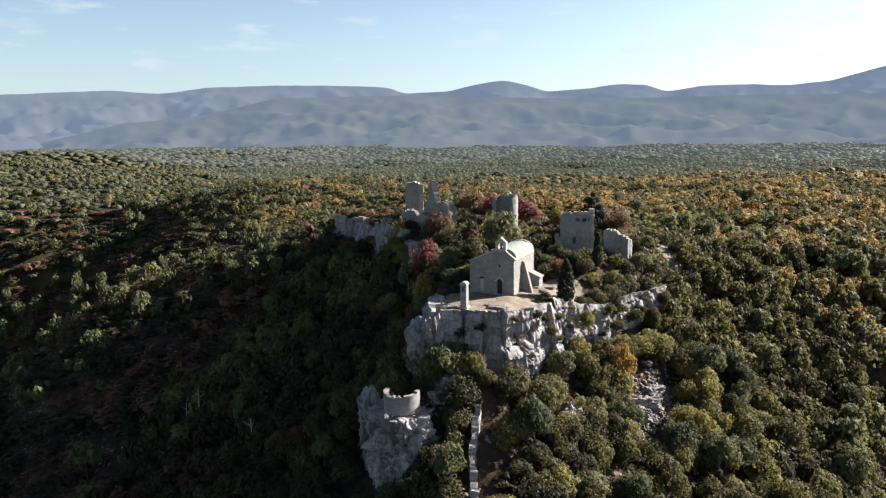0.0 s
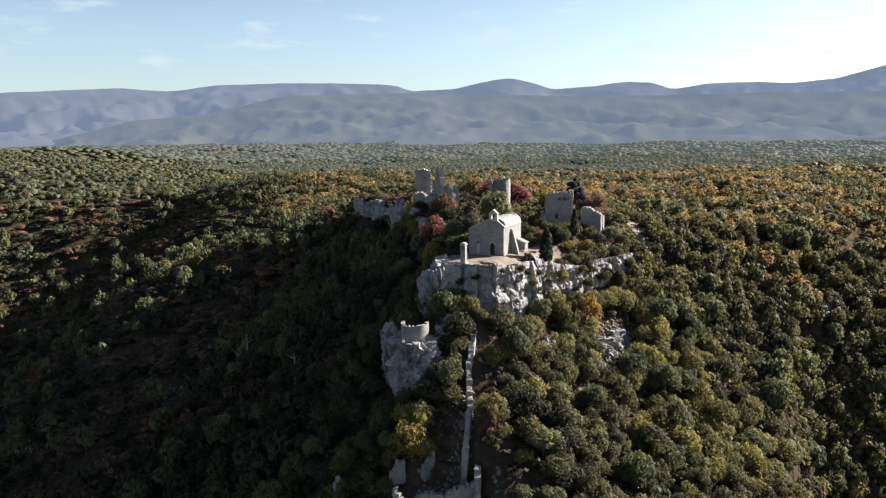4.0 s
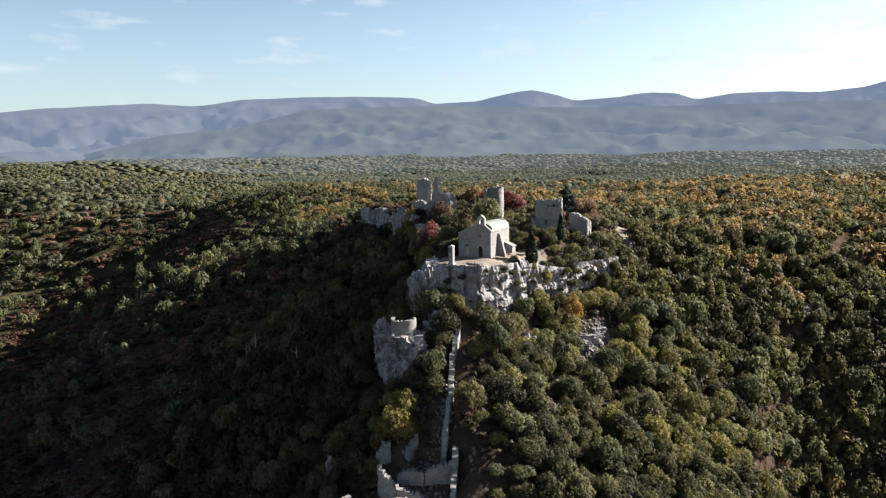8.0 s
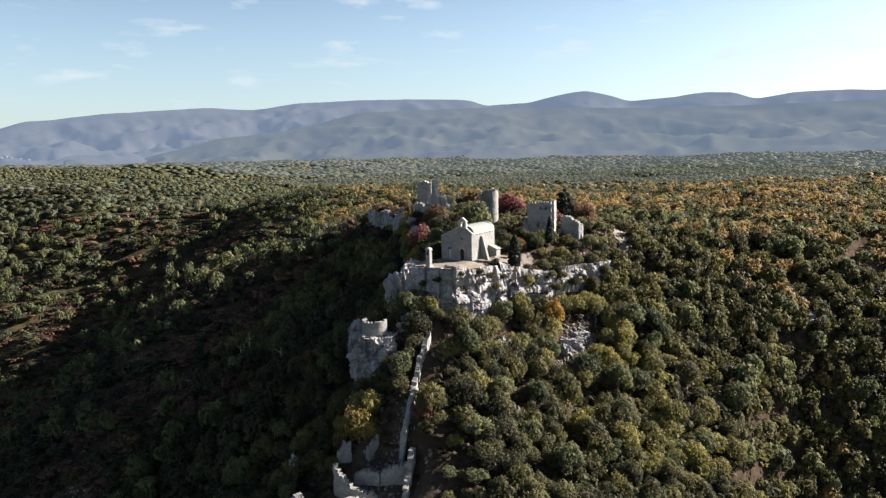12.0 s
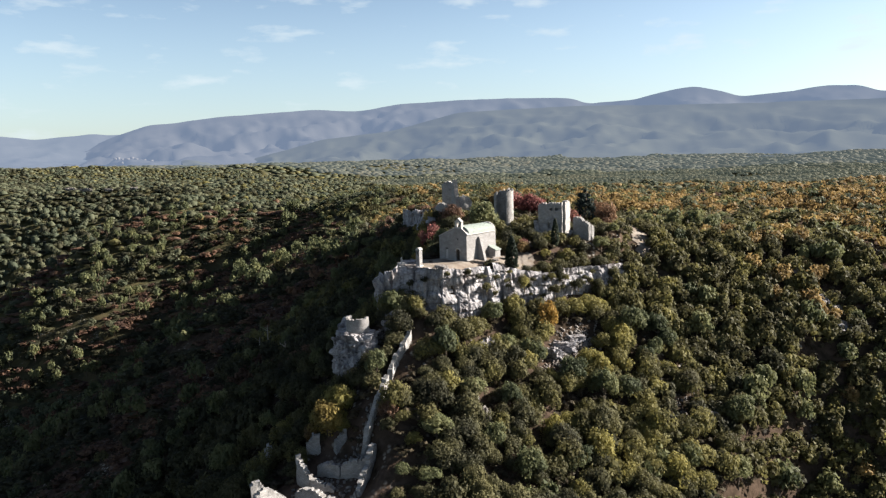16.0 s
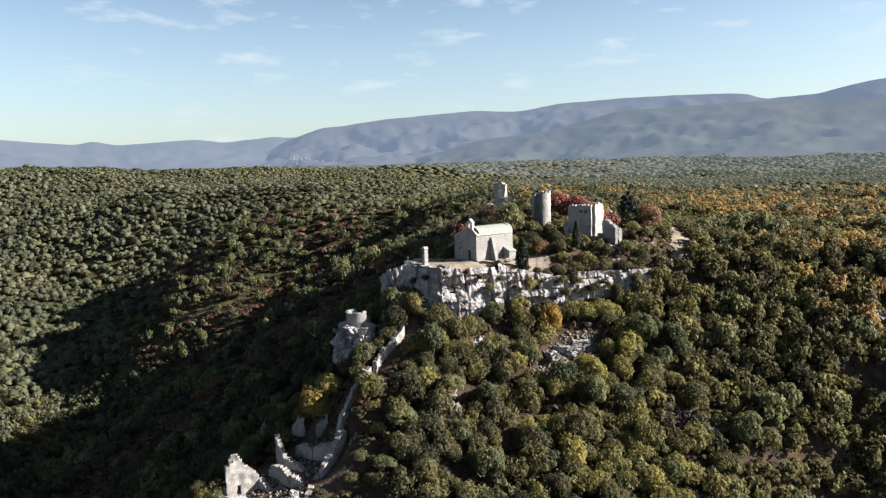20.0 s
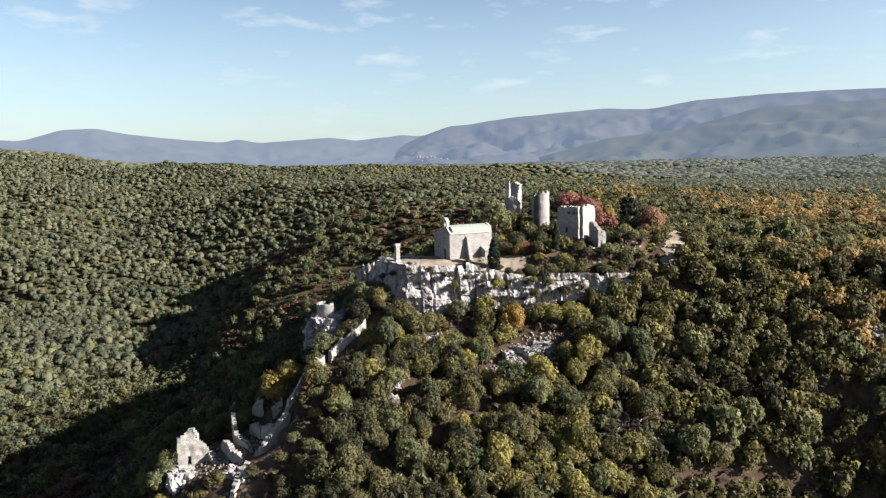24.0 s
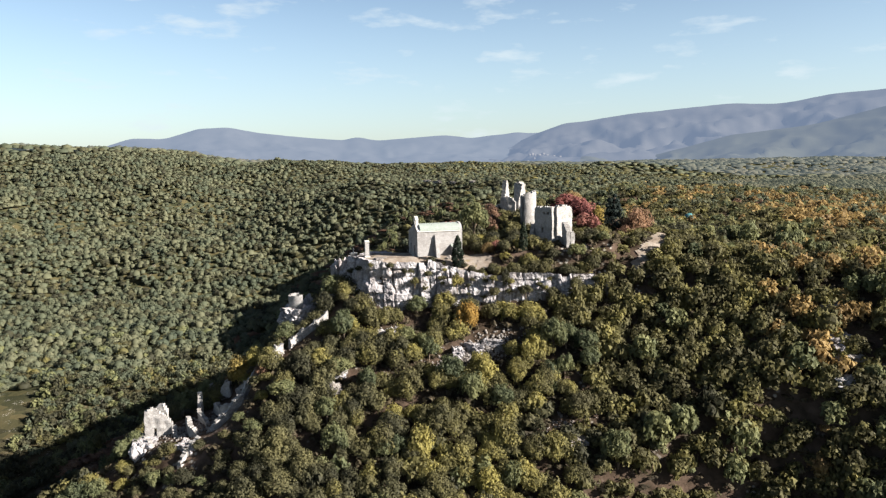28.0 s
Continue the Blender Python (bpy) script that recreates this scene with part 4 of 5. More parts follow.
def species_at(x, y, rng):
    """Which tree grows where: evergreen on the flanks, orange oaks on the plateau to the north-east."""
    u = 0.22 + 0.56 * rng.uniform(0, 1, len(x)) + fbm(x / 26, y / 26, 2, 40) * 1.5
    # more dark kinds on the west flank, to deepen its shade by leaf colour
    u = u - 0.32 * step01(0, -60, x) * step01(-420, -250, x) * step01(130, 50, y)
    # more yellow-green oaks round the castle, to brighten the woods there
    u = u + 0.3 * step01(48, 20, np.hypot(x + 6, y - 42))
    warm = step01(45, 150, y + 0.2 * x) * step01(-330, -60, x) * 0.6
    pick = np.full(len(x), 0)
    pick[u > 0.42 - warm] = 1
    pick[u > 1.12 - 1.25 * warm] = 2
    pick[(u < -0.12) & (y > -30)] = 3
    pine = rng.uniform(0, 1, len(x)) < 0.09 + 0.35 * step01(-60, -220, x) * step01(260, 80, y)
    pick[pine] = 4
    pick[(pick > 0) & (x < -400) & (y < 260)] = 0
    pick[rng.uniform(0, 1, len(x)) < 0.74 * np.maximum(step01(-150, -330, x) * step01(330, 120, y), step01(90, 260, y) * (0.8 - 0.6 * step01(-120, 20, x)))] = 5
    return pick


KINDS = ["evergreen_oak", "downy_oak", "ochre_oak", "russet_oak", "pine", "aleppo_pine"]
trees_near = []
X, Y, rng = scatter(-62, 84, -82, 84, 3.0, 11)
ok = ~bare(X, Y) & (rng.uniform(0, 1, len(X)) < 0.93)
X, Y = X[ok], Y[ok]
pick = species_at(X, Y, rng)
size = rng.uniform(1.9, 3.3, len(X)) * np.where(pick == 3, 0.8, 1.0)
high = size * rng.uniform(1.5, 2.15, len(X)) * np.where(pick == 4, 1.25, 1.0)
on_crag = inside(X, Y, CRAG)
size[on_crag] *= 0.75
high[on_crag] *= 0.66
yard = inside(X, Y, [(-28, 40), (14, 34), (19, 60), (-30, 66)])
size[yard] *= 0.8
high[yard] *= 0.55
by_ruin = inside(X, Y, [(-6, -36), (14, -36), (26, -42), (24, -62), (4, -66), (-6, -60)])
size[by_ruin] *= 0.7
high[by_ruin] *= 0.55
# low growth uphill of the ruined houses, which stand in the sun
for tx_, ty_, tz_ in ((11.0, -41.0, -26.0), (10.5, -39.0, -25.0), (12.0, -43.5, -27.5), (4.2, -53.0, -28.0), (4.0, -56.0, -29.0), (2.5, -46.4, -27.0), (7.0, -48.0, -29.5), (12.5, -46.5, -30.5), (-0.2, -37.9, -22.0)):
    dx, dy = X - tx_, Y - ty_
    along, aside = dx * math.sin(SUN_AZ) + dy * math.cos(SUN_AZ), np.abs(dx * math.cos(SUN_AZ) - dy * math.sin(SUN_AZ))
    room = tz_ + along * math.tan(SUN_EL) - ground(X, Y)
    hit = (along > 0.5) & (along < 22) & (aside < size * 0.7) & (high > room)
    high[hit] = np.clip(room[hit], 2.2, 9.0)
    size[hit] = np.minimum(size[hit], np.maximum(high[hit] * 0.75, 0.9))
# nearest to the walk: the south and east flanks; these stand as trees of their own
score = np.hypot(X - 18, Y + 22)
order = np.argsort(score)
own, kept = set(), {}
for i in order[:900].tolist():
    kept[pick[i]] = kept.get(pick[i], 0) + 1
    if kept[pick[i]] <= 250:
        own.add(i)
STUFF = {k: ([], []) for k in KINDS + ["plain_pine", "far_plain_pine"]}


def dome_shape(rng, sides, rings):
    """A small bumpy crown for trees far off: about 1 m in radius, 1.62 m high."""
    v, f = [(0.0, 0.0, 1.62)], []
    for k in range(rings):
        e = math.pi * (0.5 - (k + 1) / (rings + 0.35) * 0.72)
        for i in range(sides):
            a = 6.283 * (i + 0.5 * (k % 2)) / sides + rng.uniform(-0.25, 0.25)
            r = rng.uniform(0.72, 1.15)
            v.append((r * math.cos(e) * math.cos(a), r * math.cos(e) * math.sin(a), 0.72 + 0.86 * r * math.sin(e)))
    for i in range(sides):
        f.append((0, 1 + i, 1 + (i + 1) % sides))
        for k in range(rings - 1):
            a, b = 1 + k * sides + i, 1 + k * sides + (i + 1) % sides
            f += [(a, a + sides, b), (b, a + sides, b + sides)]
    return np.array(v), np.array(f)


def add_stuff(kind, x, y, z, radius, height, leaves, leaf, seed):
    """One crown of a woodland; leaves below zero: a bumpy dome for far trees (sides, rings in leaf)."""
    kd = "pine" if kind == "pine" and leaves > 200 else "round"
    unit = 1.85 if kd == "pine" and leaves > 0 else 1.62
    key = (kd, leaves, leaf, seed % 9)
    if key not in add_stuff.cache:
        r = np.random.default_rng(seed % 9 + 90)
        if leaves < 0:
            add_stuff.cache[key] = dome_shape(r, *leaf)
        else:
            add_stuff.cache[key] = crown_parts(r, kd, leaves, leaf, max(5, min(44, leaves // 9)))
            if leaves <= 66 and kind != "scrub":
                # far crowns: a bumpy core with loose twigs round it
                dv, df = dome_shape(r, *((6, 2) if leaves > 40 else (5, 2)))
                lv, lf = add_stuff.cache[key]
                add_stuff.cache[key] = np.concatenate([dv * (0.7, 0.7, 0.82), lv]), np.concatenate([df, lf + len(dv)])
    v, q = add_stuff.cache[key]
    a = seed * 2.399
    c, s = math.cos(a), math.sin(a)
    w = np.stack([(v[:, 0] * c - v[:, 1] * s) * radius + x, (v[:, 0] * s + v[:, 1] * c) * radius + y, v[:, 2] * height / unit + z], 1)
    STUFF[kind][1].append(q + add_stuff.count.get(kind, 0))
    add_stuff.count[kind] = add_stuff.count.get(kind, 0) + len(v)
    STUFF[kind][0].append(w.astype(np.float32))


add_stuff.count = {}
add_stuff.cache = {}
Z = ground(X, Y)
for i in range(len(X)):
    kind = KINDS[pick[i]]
    if i in own:
        tree(kind, X[i], Y[i], size[i], high[i] * 1.15, i % SHAPES, i * 47 % 360, z=Z[i] - 0.17 * high[i])
    else:
        add_stuff(kind, X[i], Y[i], Z[i] - 0.17 * high[i], size[i], high[i] * 1.15, 420, 0.125, i)


PINE_TRUNKS = []


def belt(r0, r1, step, leaves, leaf, seed, grow):
    X, Y, rng = scatter(-r1, 120 + r1 * 0.35, -r1 * 0.42, r1, step, seed)
    r = np.hypot(X, Y)
    near = (X > -62) & (X < 84) & (Y > -82) & (Y < 84)
    behind = (X * 0.75 - Y * 0.65 > 150) | (Y < -76 - 0.28 * (147 - X)) | (X > 90 + (Y + 100) * 0.17)
    ok = ~near & ~behind & ~bare(X, Y) & (r >= (0 if r0 < 100 else r0)) & (r < r1) & (rng.uniform(0, 1, len(X)) < 0.94)
    X, Y, r_all = X[ok], Y[ok], r[ok]
    pick = species_at(X, Y, rng)
    Z = ground(X, Y)
    size = rng.uniform(0.34, 0.74, len(X)) * step * grow
    high = np.minimum(size * rng.uniform(1.3, 2.6, len(X)), rng.uniform(3.8, 9.5, len(X)))
    flat_top = (Y > 70) & (Z > -16)
    high[flat_top] = np.minimum(high[flat_top], rng.uniform(3.2, 5.8, flat_top.sum()))
    if r0 < 500:
        # single tall pines stand out of the low brown oak scrub on the west flank
        flank = inside(X, Y, VALLEY) & (X < -30) & (X > -430) & (Z < -8) & (Z > -75)
        low_oak = flank & (rng.uniform(0, 1, len(X)) < 0.85)
        high[low_oak] *= 0.55
        size[low_oak] *= 1.25
        brown = low_oak & (rng.uniform(0, 1, len(X)) < 0.45 + fbm(X / 40, Y / 40, 2, 61) * 1.6)
        pick[brown] = 3
        pick[low_oak & ~brown] = 0
        tall = (rng.uniform(0, 1, len(X)) < 0.05 + 0.1 * step01(-90, -170, X) + fbm(X / 50, Y / 50, 2, 66) * 0.5) & flank
        pick[tall], size[tall] = 4, rng.uniform(2.0, 3.0, tall.sum())
        high[tall] = rng.uniform(6.5, 10.0, tall.sum())
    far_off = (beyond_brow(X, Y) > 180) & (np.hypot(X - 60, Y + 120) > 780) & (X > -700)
    if r0 < 500:
        for i in np.flatnonzero(tall):
            PINE_TRUNKS.append((X[i], Y[i], Z[i], high[i]))
            add_stuff("pine", X[i], Y[i], Z[i] + high[i] * 0.16, size[i], high[i] * 0.84, 180, 0.17, int(i))
    for i in range(len(X)):
        if r0 < 500 and tall[i]:
            continue
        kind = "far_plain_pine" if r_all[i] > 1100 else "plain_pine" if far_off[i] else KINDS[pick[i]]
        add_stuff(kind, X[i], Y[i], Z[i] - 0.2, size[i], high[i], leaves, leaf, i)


belt(80, 300, 4.3, 105, 0.21, 12, 1.15)
belt(300, 560, 5.7, 66, 0.21, 13, 1.32)
belt(560, 1050, 6.4, 34, 0.26, 16, 1.4)
belt(1050, 1950, 10.0, -1, (5, 2), 14, 1.5)
vs, fs = [], []
for x, y, z, h in PINE_TRUNKS:
    ring = np.array([(math.cos(a), math.sin(a), 0.0) for a in (0.3, 1.87, 3.44, 5.01)])
    fs.append(np.array([(k, (k + 1) % 4, 4 + (k + 1) % 4, 4 + k) for k in range(4)]) + 8 * len(vs))
    vs.append(np.concatenate([ring * 0.2 + (x, y, z - 0.3), ring * 0.1 + (x + 0.25, y - 0.2, z + h * 0.5)]))
tagged(new("pine_trunks", quad_mesh("pine_trunks", np.concatenate(vs), np.concatenate(fs), M_BARK)), "bare trunks of the single pines on the west flank", "trunks", kind="stuff")
# a second, closer growth on the steep east slope
X, Y, rng = scatter(32, 84, -32, 62, 3.1, 23)
ok = ~bare(X, Y)
X, Y = X[ok], Y[ok]
pick = species_at(X, Y, rng)
Z = ground(X, Y)
for i in range(len(X)):
    r = rng.uniform(1.5, 2.6)
    add_stuff(KINDS[pick[i]], X[i], Y[i], Z[i] - 0.4, r, r * rng.uniform(1.5, 2.1), 200, 0.17, i)
# thinner woods on the land below the walk
X, Y, rng = scatter(-150, 330, -340, 60, 8.5, 18)
ok = ~((X > -62) & (X < 84) & (Y > -82) & (Y < 84)) & ((X * 0.75 - Y * 0.65 > 150) | (Y < -76 - 0.28 * (147 - X)) | (X > 90 + (Y + 100) * 0.17))
X, Y = X[ok], Y[ok]
pick = species_at(X, Y, rng)
Z = ground(X, Y)
for i in range(len(X)):
    r = rng.uniform(2.6, 4.8)
    add_stuff(KINDS[pick[i]], X[i], Y[i], Z[i] - 0.2, r, r * rng.uniform(1.3, 1.9), 70, 0.25, i)
# low scrub between the trees
SX, SY, srng = scatter(-50, 80, -78, 75, 1.75, 15)
sok = ~bare(SX, SY) & (srng.uniform(0, 1, len(SX)) < 0.85)
SX, SY = SX[sok], SY[sok]
SZ = ground(SX, SY)
STUFF["scrub"] = ([], [])
for i in range(len(SX)):
    add_stuff("scrub", SX[i], SY[i], SZ[i] - 0.1, srng.uniform(0.8, 1.7), srng.uniform(0.8, 2.1), 36, 0.29, i)
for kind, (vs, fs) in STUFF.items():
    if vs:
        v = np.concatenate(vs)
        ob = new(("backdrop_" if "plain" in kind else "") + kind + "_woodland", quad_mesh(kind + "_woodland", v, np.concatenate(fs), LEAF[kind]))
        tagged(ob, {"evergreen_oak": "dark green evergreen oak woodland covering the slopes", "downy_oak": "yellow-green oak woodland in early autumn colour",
                    "ochre_oak": "ochre and orange oak woodland on the plateau", "russet_oak": "brown-red autumn oak scrub on the slopes", "pine": "bright green pine woodland on the slopes", "plain_pine": "hazy grey-green pine woods on the plain", "far_plain_pine": "pale hazy pine woods at the foot of the mountains", "aleppo_pine": "pine woodland on the far hillside and plateau, its grey-green tinted for haze", "scrub": "low olive-brown scrub between the trees"}[kind], "woodland", kind="stuff")


# ---------------------------------------------------------------- the chapel
def arch_outline(x0, x1, z0, spring, steps=8):
    r = (x1 - x0) / 2
    c = (x0 + x1) / 2
    return [(x0, z0), (x1, z0)] + [(c + r * math.cos(math.pi * i / steps), spring + r * math.sin(math.pi * i / steps)) for i in range(steps + 1)]


def wall_with_holes(outline, holes, depth, plane="xz", at=0.0):
    """A wall through which openings run."""
    bm = bmesh.new()

    def p(u, v, w):
        return (u, w, v) if plane == "xz" else (w, u, v)

    edges = []
    for ring in [outline] + holes:
        vs = [bm.verts.new(p(u, v, at)) for u, v in ring]
        edges += [bm.edges.new((vs[i], vs[(i + 1) % len(vs)])) for i in range(len(vs))]
    bmesh.ops.triangle_fill(bm, use_beauty=True, edges=edges)
    made = bmesh.ops.extrude_face_region(bm, geom=bm.faces[:])
    off = Vector(p(0, 0, depth))
    bmesh.ops.translate(bm, vec=off, verts=[v for v in made["geom"] if isinstance(v, bmesh.types.BMVert)])
    return bm


def build_chapel():
    c = thing("chapel", "small pale limestone chapel with slab roof and bell gable", "chapel")
    door = arch_outline(-2.72, -1.82, 0.02, 1.95)
    oculus = [(-2.27 + 0.2 * math.cos(i * math.pi / 6), 4.45 + 0.2 * math.sin(i * math.pi / 6)) for i in range(12)]
    niche = [(-5.5, 0.35), (-4.8, 0.35), (-4.8, 2.55), (-5.5, 2.55)]
    front = [(-7.1, -0.6), (0, -0.6), (0, 5.5), (-1.3, 6.55), (-2.95, 6.7), (-7.1, 4.85)]
    part("front_wall", wall_with_holes(front, [door, oculus, niche], 0.7), M_CHAPEL, c)
    part("side_wall", wall_with_holes([(0.7, -0.6), (9.8, -0.6), (9.8, 5.6), (0.7, 5.5)], [[(3.05, 3.0), (3.2, 3.0), (3.2, 4.1), (3.05, 4.1)]], -0.7, "yz", 0.0), M_CHAPEL, c, "sunlit side wall with a slit window")
    part("side_wall", prism_bm([(0.7, -0.6), (9.8, -0.6), (9.8, 4.9), (0.7, 4.85)], 0.7, "yz", -7.1), M_CHAPEL, c)
    back = [(-7.1, -0.6), (0, -0.6), (0, 5.75)] + [(-2.2 + 2.2 * math.cos(math.pi * i / 10), 5.75 + 1.5 * math.sin(math.pi * i / 10)) for i in range(1, 11)] + [(-7.1, 4.9)]
    part("back_wall", prism_bm(back, 0.5, "xz", 9.803), M_CHAPEL, c)
    # nave roof: shallow vault of slabs in courses
    prof = [(-2.2 + 2.34 * math.cos(math.pi * i / 12), 5.52 + 1.42 * math.sin(math.pi * i / 12)) for i in range(13)]
    bm = prism_bm([(x, z - 0.02) for x, z in prof], 9.1, "xz", 0.68)
    roof = part("roof", bm, M_ROOF, c, "pale grey-green stone slab roof")
    for k in range(12):
        (xa, za), (xb, zb) = prof[k], prof[k + 1]
        for m in range(11):
            rnd = random.Random(k * 20 + m)
            y0 = 0.66 + m * 0.83 + (0.4 if k % 2 and 0 < m else 0.0)
            y1 = 0.66 + (m + 1) * 0.83 + (0.4 if k % 2 and m < 10 else 0.0) - rnd.uniform(0.012, 0.03)
            dz = 0.04 * (k % 2) + rnd.uniform(0, 0.035)
            bm = bmesh.new()
            vs = [bm.verts.new((x, y, z + d)) for d in (dz, 0.12 + dz) for x, z, y in ((xa, za, y0), (xb, zb, y0), (xb, zb, y1), (xa, za, y1))]
            for f in ((0, 1, 2, 3), (7, 6, 5, 4), (0, 4, 5, 1), (1, 5, 6, 2), (2, 6, 7, 3), (3, 7, 4, 0)):
                bm.faces.new([vs[i] for i in f])
            part("slab", bm, M_ROOF, roof)
    part("cornice", box_bm(0.003, 0.05, 5.32, 0.2, 9.78, 5.52, 0.03), M_DRESSED, c)
    bm = prism_bm([(-7.25, 4.86), (-4.3, 6.05), (-4.3, 6.2), (-7.25, 5.02)], 9.1, "xz", 0.68)
    part("aisle_roof", bm, M_TILE, c, "weathered clay tile lean-to roof")
    part("gable_coping", prism_bm([(-7.22, 4.85), (-2.98, 6.72), (-2.98, 6.86), (-7.22, 5.0)], 0.8, "xz", -0.06), M_DRESSED, c)
    part("gable_coping", prism_bm([(-1.28, 6.56), (0.16, 5.42), (0.16, 5.58), (-1.28, 6.72)], 0.8, "xz", -0.06), M_DRESSED, c)
    # bell gable
    gable = [(-2.95, 6.6), (-1.3, 6.6), (-1.3, 8.0), (-2.12, 8.62), (-2.95, 8.0)]
    hole = arch_outline(-2.5, -1.75, 6.85, 7.55)
    g = part("bell_gable", wall_with_holes(gable, [hole], 0.62, "xz", 0.04), M_DRESSED, c, "bell gable with an arched opening")
    bm = bmesh.new()
    for r0, r1, z0, z1 in ((0.24, 0.19, 7.0, 7.15), (0.19, 0.13, 7.15, 7.4), (0.13, 0.04, 7.4, 7.5)):
        bmesh.ops.create_cone(bm, cap_ends=True, segments=12, radius1=r0, radius2=r1, depth=z1 - z0, matrix=Matrix.Translation((-2.12, 0.35, (z0 + z1) / 2)))
    part("bell", bm, M_BRONZE, g, "small bronze bell")
    part("yoke", box_bm(-2.5, 0.3, 7.5, -1.75, 0.4, 7.58), M_IRON, g)
    part("gable_cap", prism_bm([(-3.05, 7.95), (-2.98, 7.88), (-2.12, 8.55), (-1.27, 7.88), (-1.2, 7.95), (-2.12, 8.76)], 0.72, "xz", -0.01), M_DRESSED, g)
    # door, niche, window fillings
    d = part("door", prism_bm(arch_outline(-2.72, -1.82, -0.02, 1.95), 0.08, "xz", 0.38), M_DARKWOOD, c, "dark wooden arched door")
    bm = bmesh.new()
    for i in range(9):
        a0, a1 = math.pi * i / 9 + 0.02, math.pi * (i + 1) / 9 - 0.02
        vs = []
        for y in (-0.035, 0.2):
            for r, a in ((0.46, a0), (0.46, a1), (0.72, a1), (0.72, a0)):
                vs.append(bm.verts.new((-2.27 + r * math.cos(a), y, 1.95 + r * math.sin(a))))
        for f in ((0, 1, 2, 3), (7, 6, 5, 4), (0, 4, 5, 1), (1, 5, 6, 2), (2, 6, 7, 3), (3, 7, 4, 0)):
            bm.faces.new([vs[i] for i in f])
    part("door_arch", bm, M_DRESSED, c)
    part("door_step", box_bm(-3.0, -0.55, -0.1, -1.55, -0.003, 0.12, 0.03), M_DRESSED, c)
    part("walled_up_doorway", box_bm(-5.5, 0.14, 0.3, -4.8, 0.5, 2.25), M_DRESSED, c, "walled-up doorway under a small opening")
    part("window", box_bm(-2.55, 0.4, 4.15, -2.0, 0.46, 4.75), M_DARKWOOD, c, "dark round window")
    # buttress: a wedge against the side wall
    part("buttress", prism_bm([(0.003, -0.5), (1.75, -0.5), (1.6, 0.2), (0.42, 4.55), (0.003, 4.75)], 0.75, "xz", 3.85), M_CHAPEL, c, "tall sloping stone buttress")
    a = part("annex", prism_bm([(0.003, -0.5), (1.75, -0.5), (1.75, 1.6), (0.003, 2.3)], 1.9, "xz", 7.6), M_CHAPEL, c, "low lean-to shed")
    part("annex_roof", prism_bm([(0.003, 2.31), (1.95, 1.5), (1.95, 1.64), (0.003, 2.47)], 2.1, "xz", 7.5), M_ROOF, c)
    return c


build_chapel()


def build_pillar():
    p = thing("oratory_pillar", "tall square stone oratory pillar with a niche and rounded cap on the cliff edge", "oratory", (-3.8, -10.4, gz(-3.8, -10.4)))
    part("base", box_bm(-0.62, -0.62, -0.4, 0.62, 0.62, 0.35, 0.05), M_DRESSED, p)
    part("shaft", wall_with_holes([(-0.44, 0.3), (0.44, 0.3), (0.44, 3.35), (-0.44, 3.35)], [arch_outline(-0.22, 0.22, 2.45, 2.85)], 0.88, "xz", -0.44), M_CHAPEL, p)
    part("niche_back", box_bm(-0.3, 0.05, 2.4, 0.3, 0.35, 3.15), M_DRESSED, p)
    part("cornice", box_bm(-0.54, -0.54, 3.352, 0.54, 0.54, 3.48, 0.03), M_DRESSED, p)
    bm = prism_bm([(-0.48, 3.48)] + [(-0.48 * math.cos(math.pi * i / 8), 3.48 + 0.32 * math.sin(math.pi * i / 8)) for i in range(1, 8)] + [(0.48, 3.48)], 0.96, "xz", -0.48)
    part("cap", bm, M_DRESSED, p)


def build_cross():
    p = thing("wayside_cross", "small weathered stone cross on a round pedestal at the cliff tip", "cross", (-6.2, -12.9, 0.0))
    bm = bmesh.new()
    bmesh.ops.create_cone(bm, cap_ends=True, segments=16, radius1=0.95, radius2=0.72, depth=2.2, matrix=Matrix.Translation((0, 0, -0.35)))
    part("pedestal", bm, M_RUIN, p)
    bm = bmesh.new()
    bmesh.ops.create_cone(bm, cap_ends=True, segments=16, radius1=0.9, radius2=0.86, depth=0.16, matrix=Matrix.Translation((0, 0, 0.83)))
    part("pedestal_cap", bm, M_DRESSED, p)
    part("shaft", box_bm(-0.1, -0.1, 0.9, 0.1, 0.1, 2.0, 0.02), M_DRESSED, p)
    part("crossbar", box_bm(-0.3, -0.095, 1.5, 0.3, 0.095, 1.68, 0.02), M_DRESSED, p)


def build_slabs():
    for i, (x, y, sx, sy, sz) in enumerate(((0.6, -8.8, 1.5, 1.0, 0.35), (-0.9, -7.6, 0.9, 0.7, 0.22), (1.4, 7.2, 1.0, 0.5, 0.25), (2.6, 6.3, 0.7, 0.6, 0.25), (3.2, 8.6, 0.8, 0.5, 0.3), (-5.6, -11.0, 1.0, 0.7, 0.3))):
        me = bpy.data.meshes.new("stone_slab")
        bm = rock_bm(sx, sy, sz, i + 2.3, 3, 0.25, 0.3)
        bm.to_mesh(me)
        bm.free()
        me.materials.append(M_RUBBLE)
        ob = tagged(new("stone_slab", me), "flat pale limestone slab lying on the terrace", "stone", "stones on the terrace")
        ob.matrix_basis = pose(x, y, gz(x, y) + 0.1, 0, 0, i * 50)


build_pillar()
build_cross()
build_slabs()


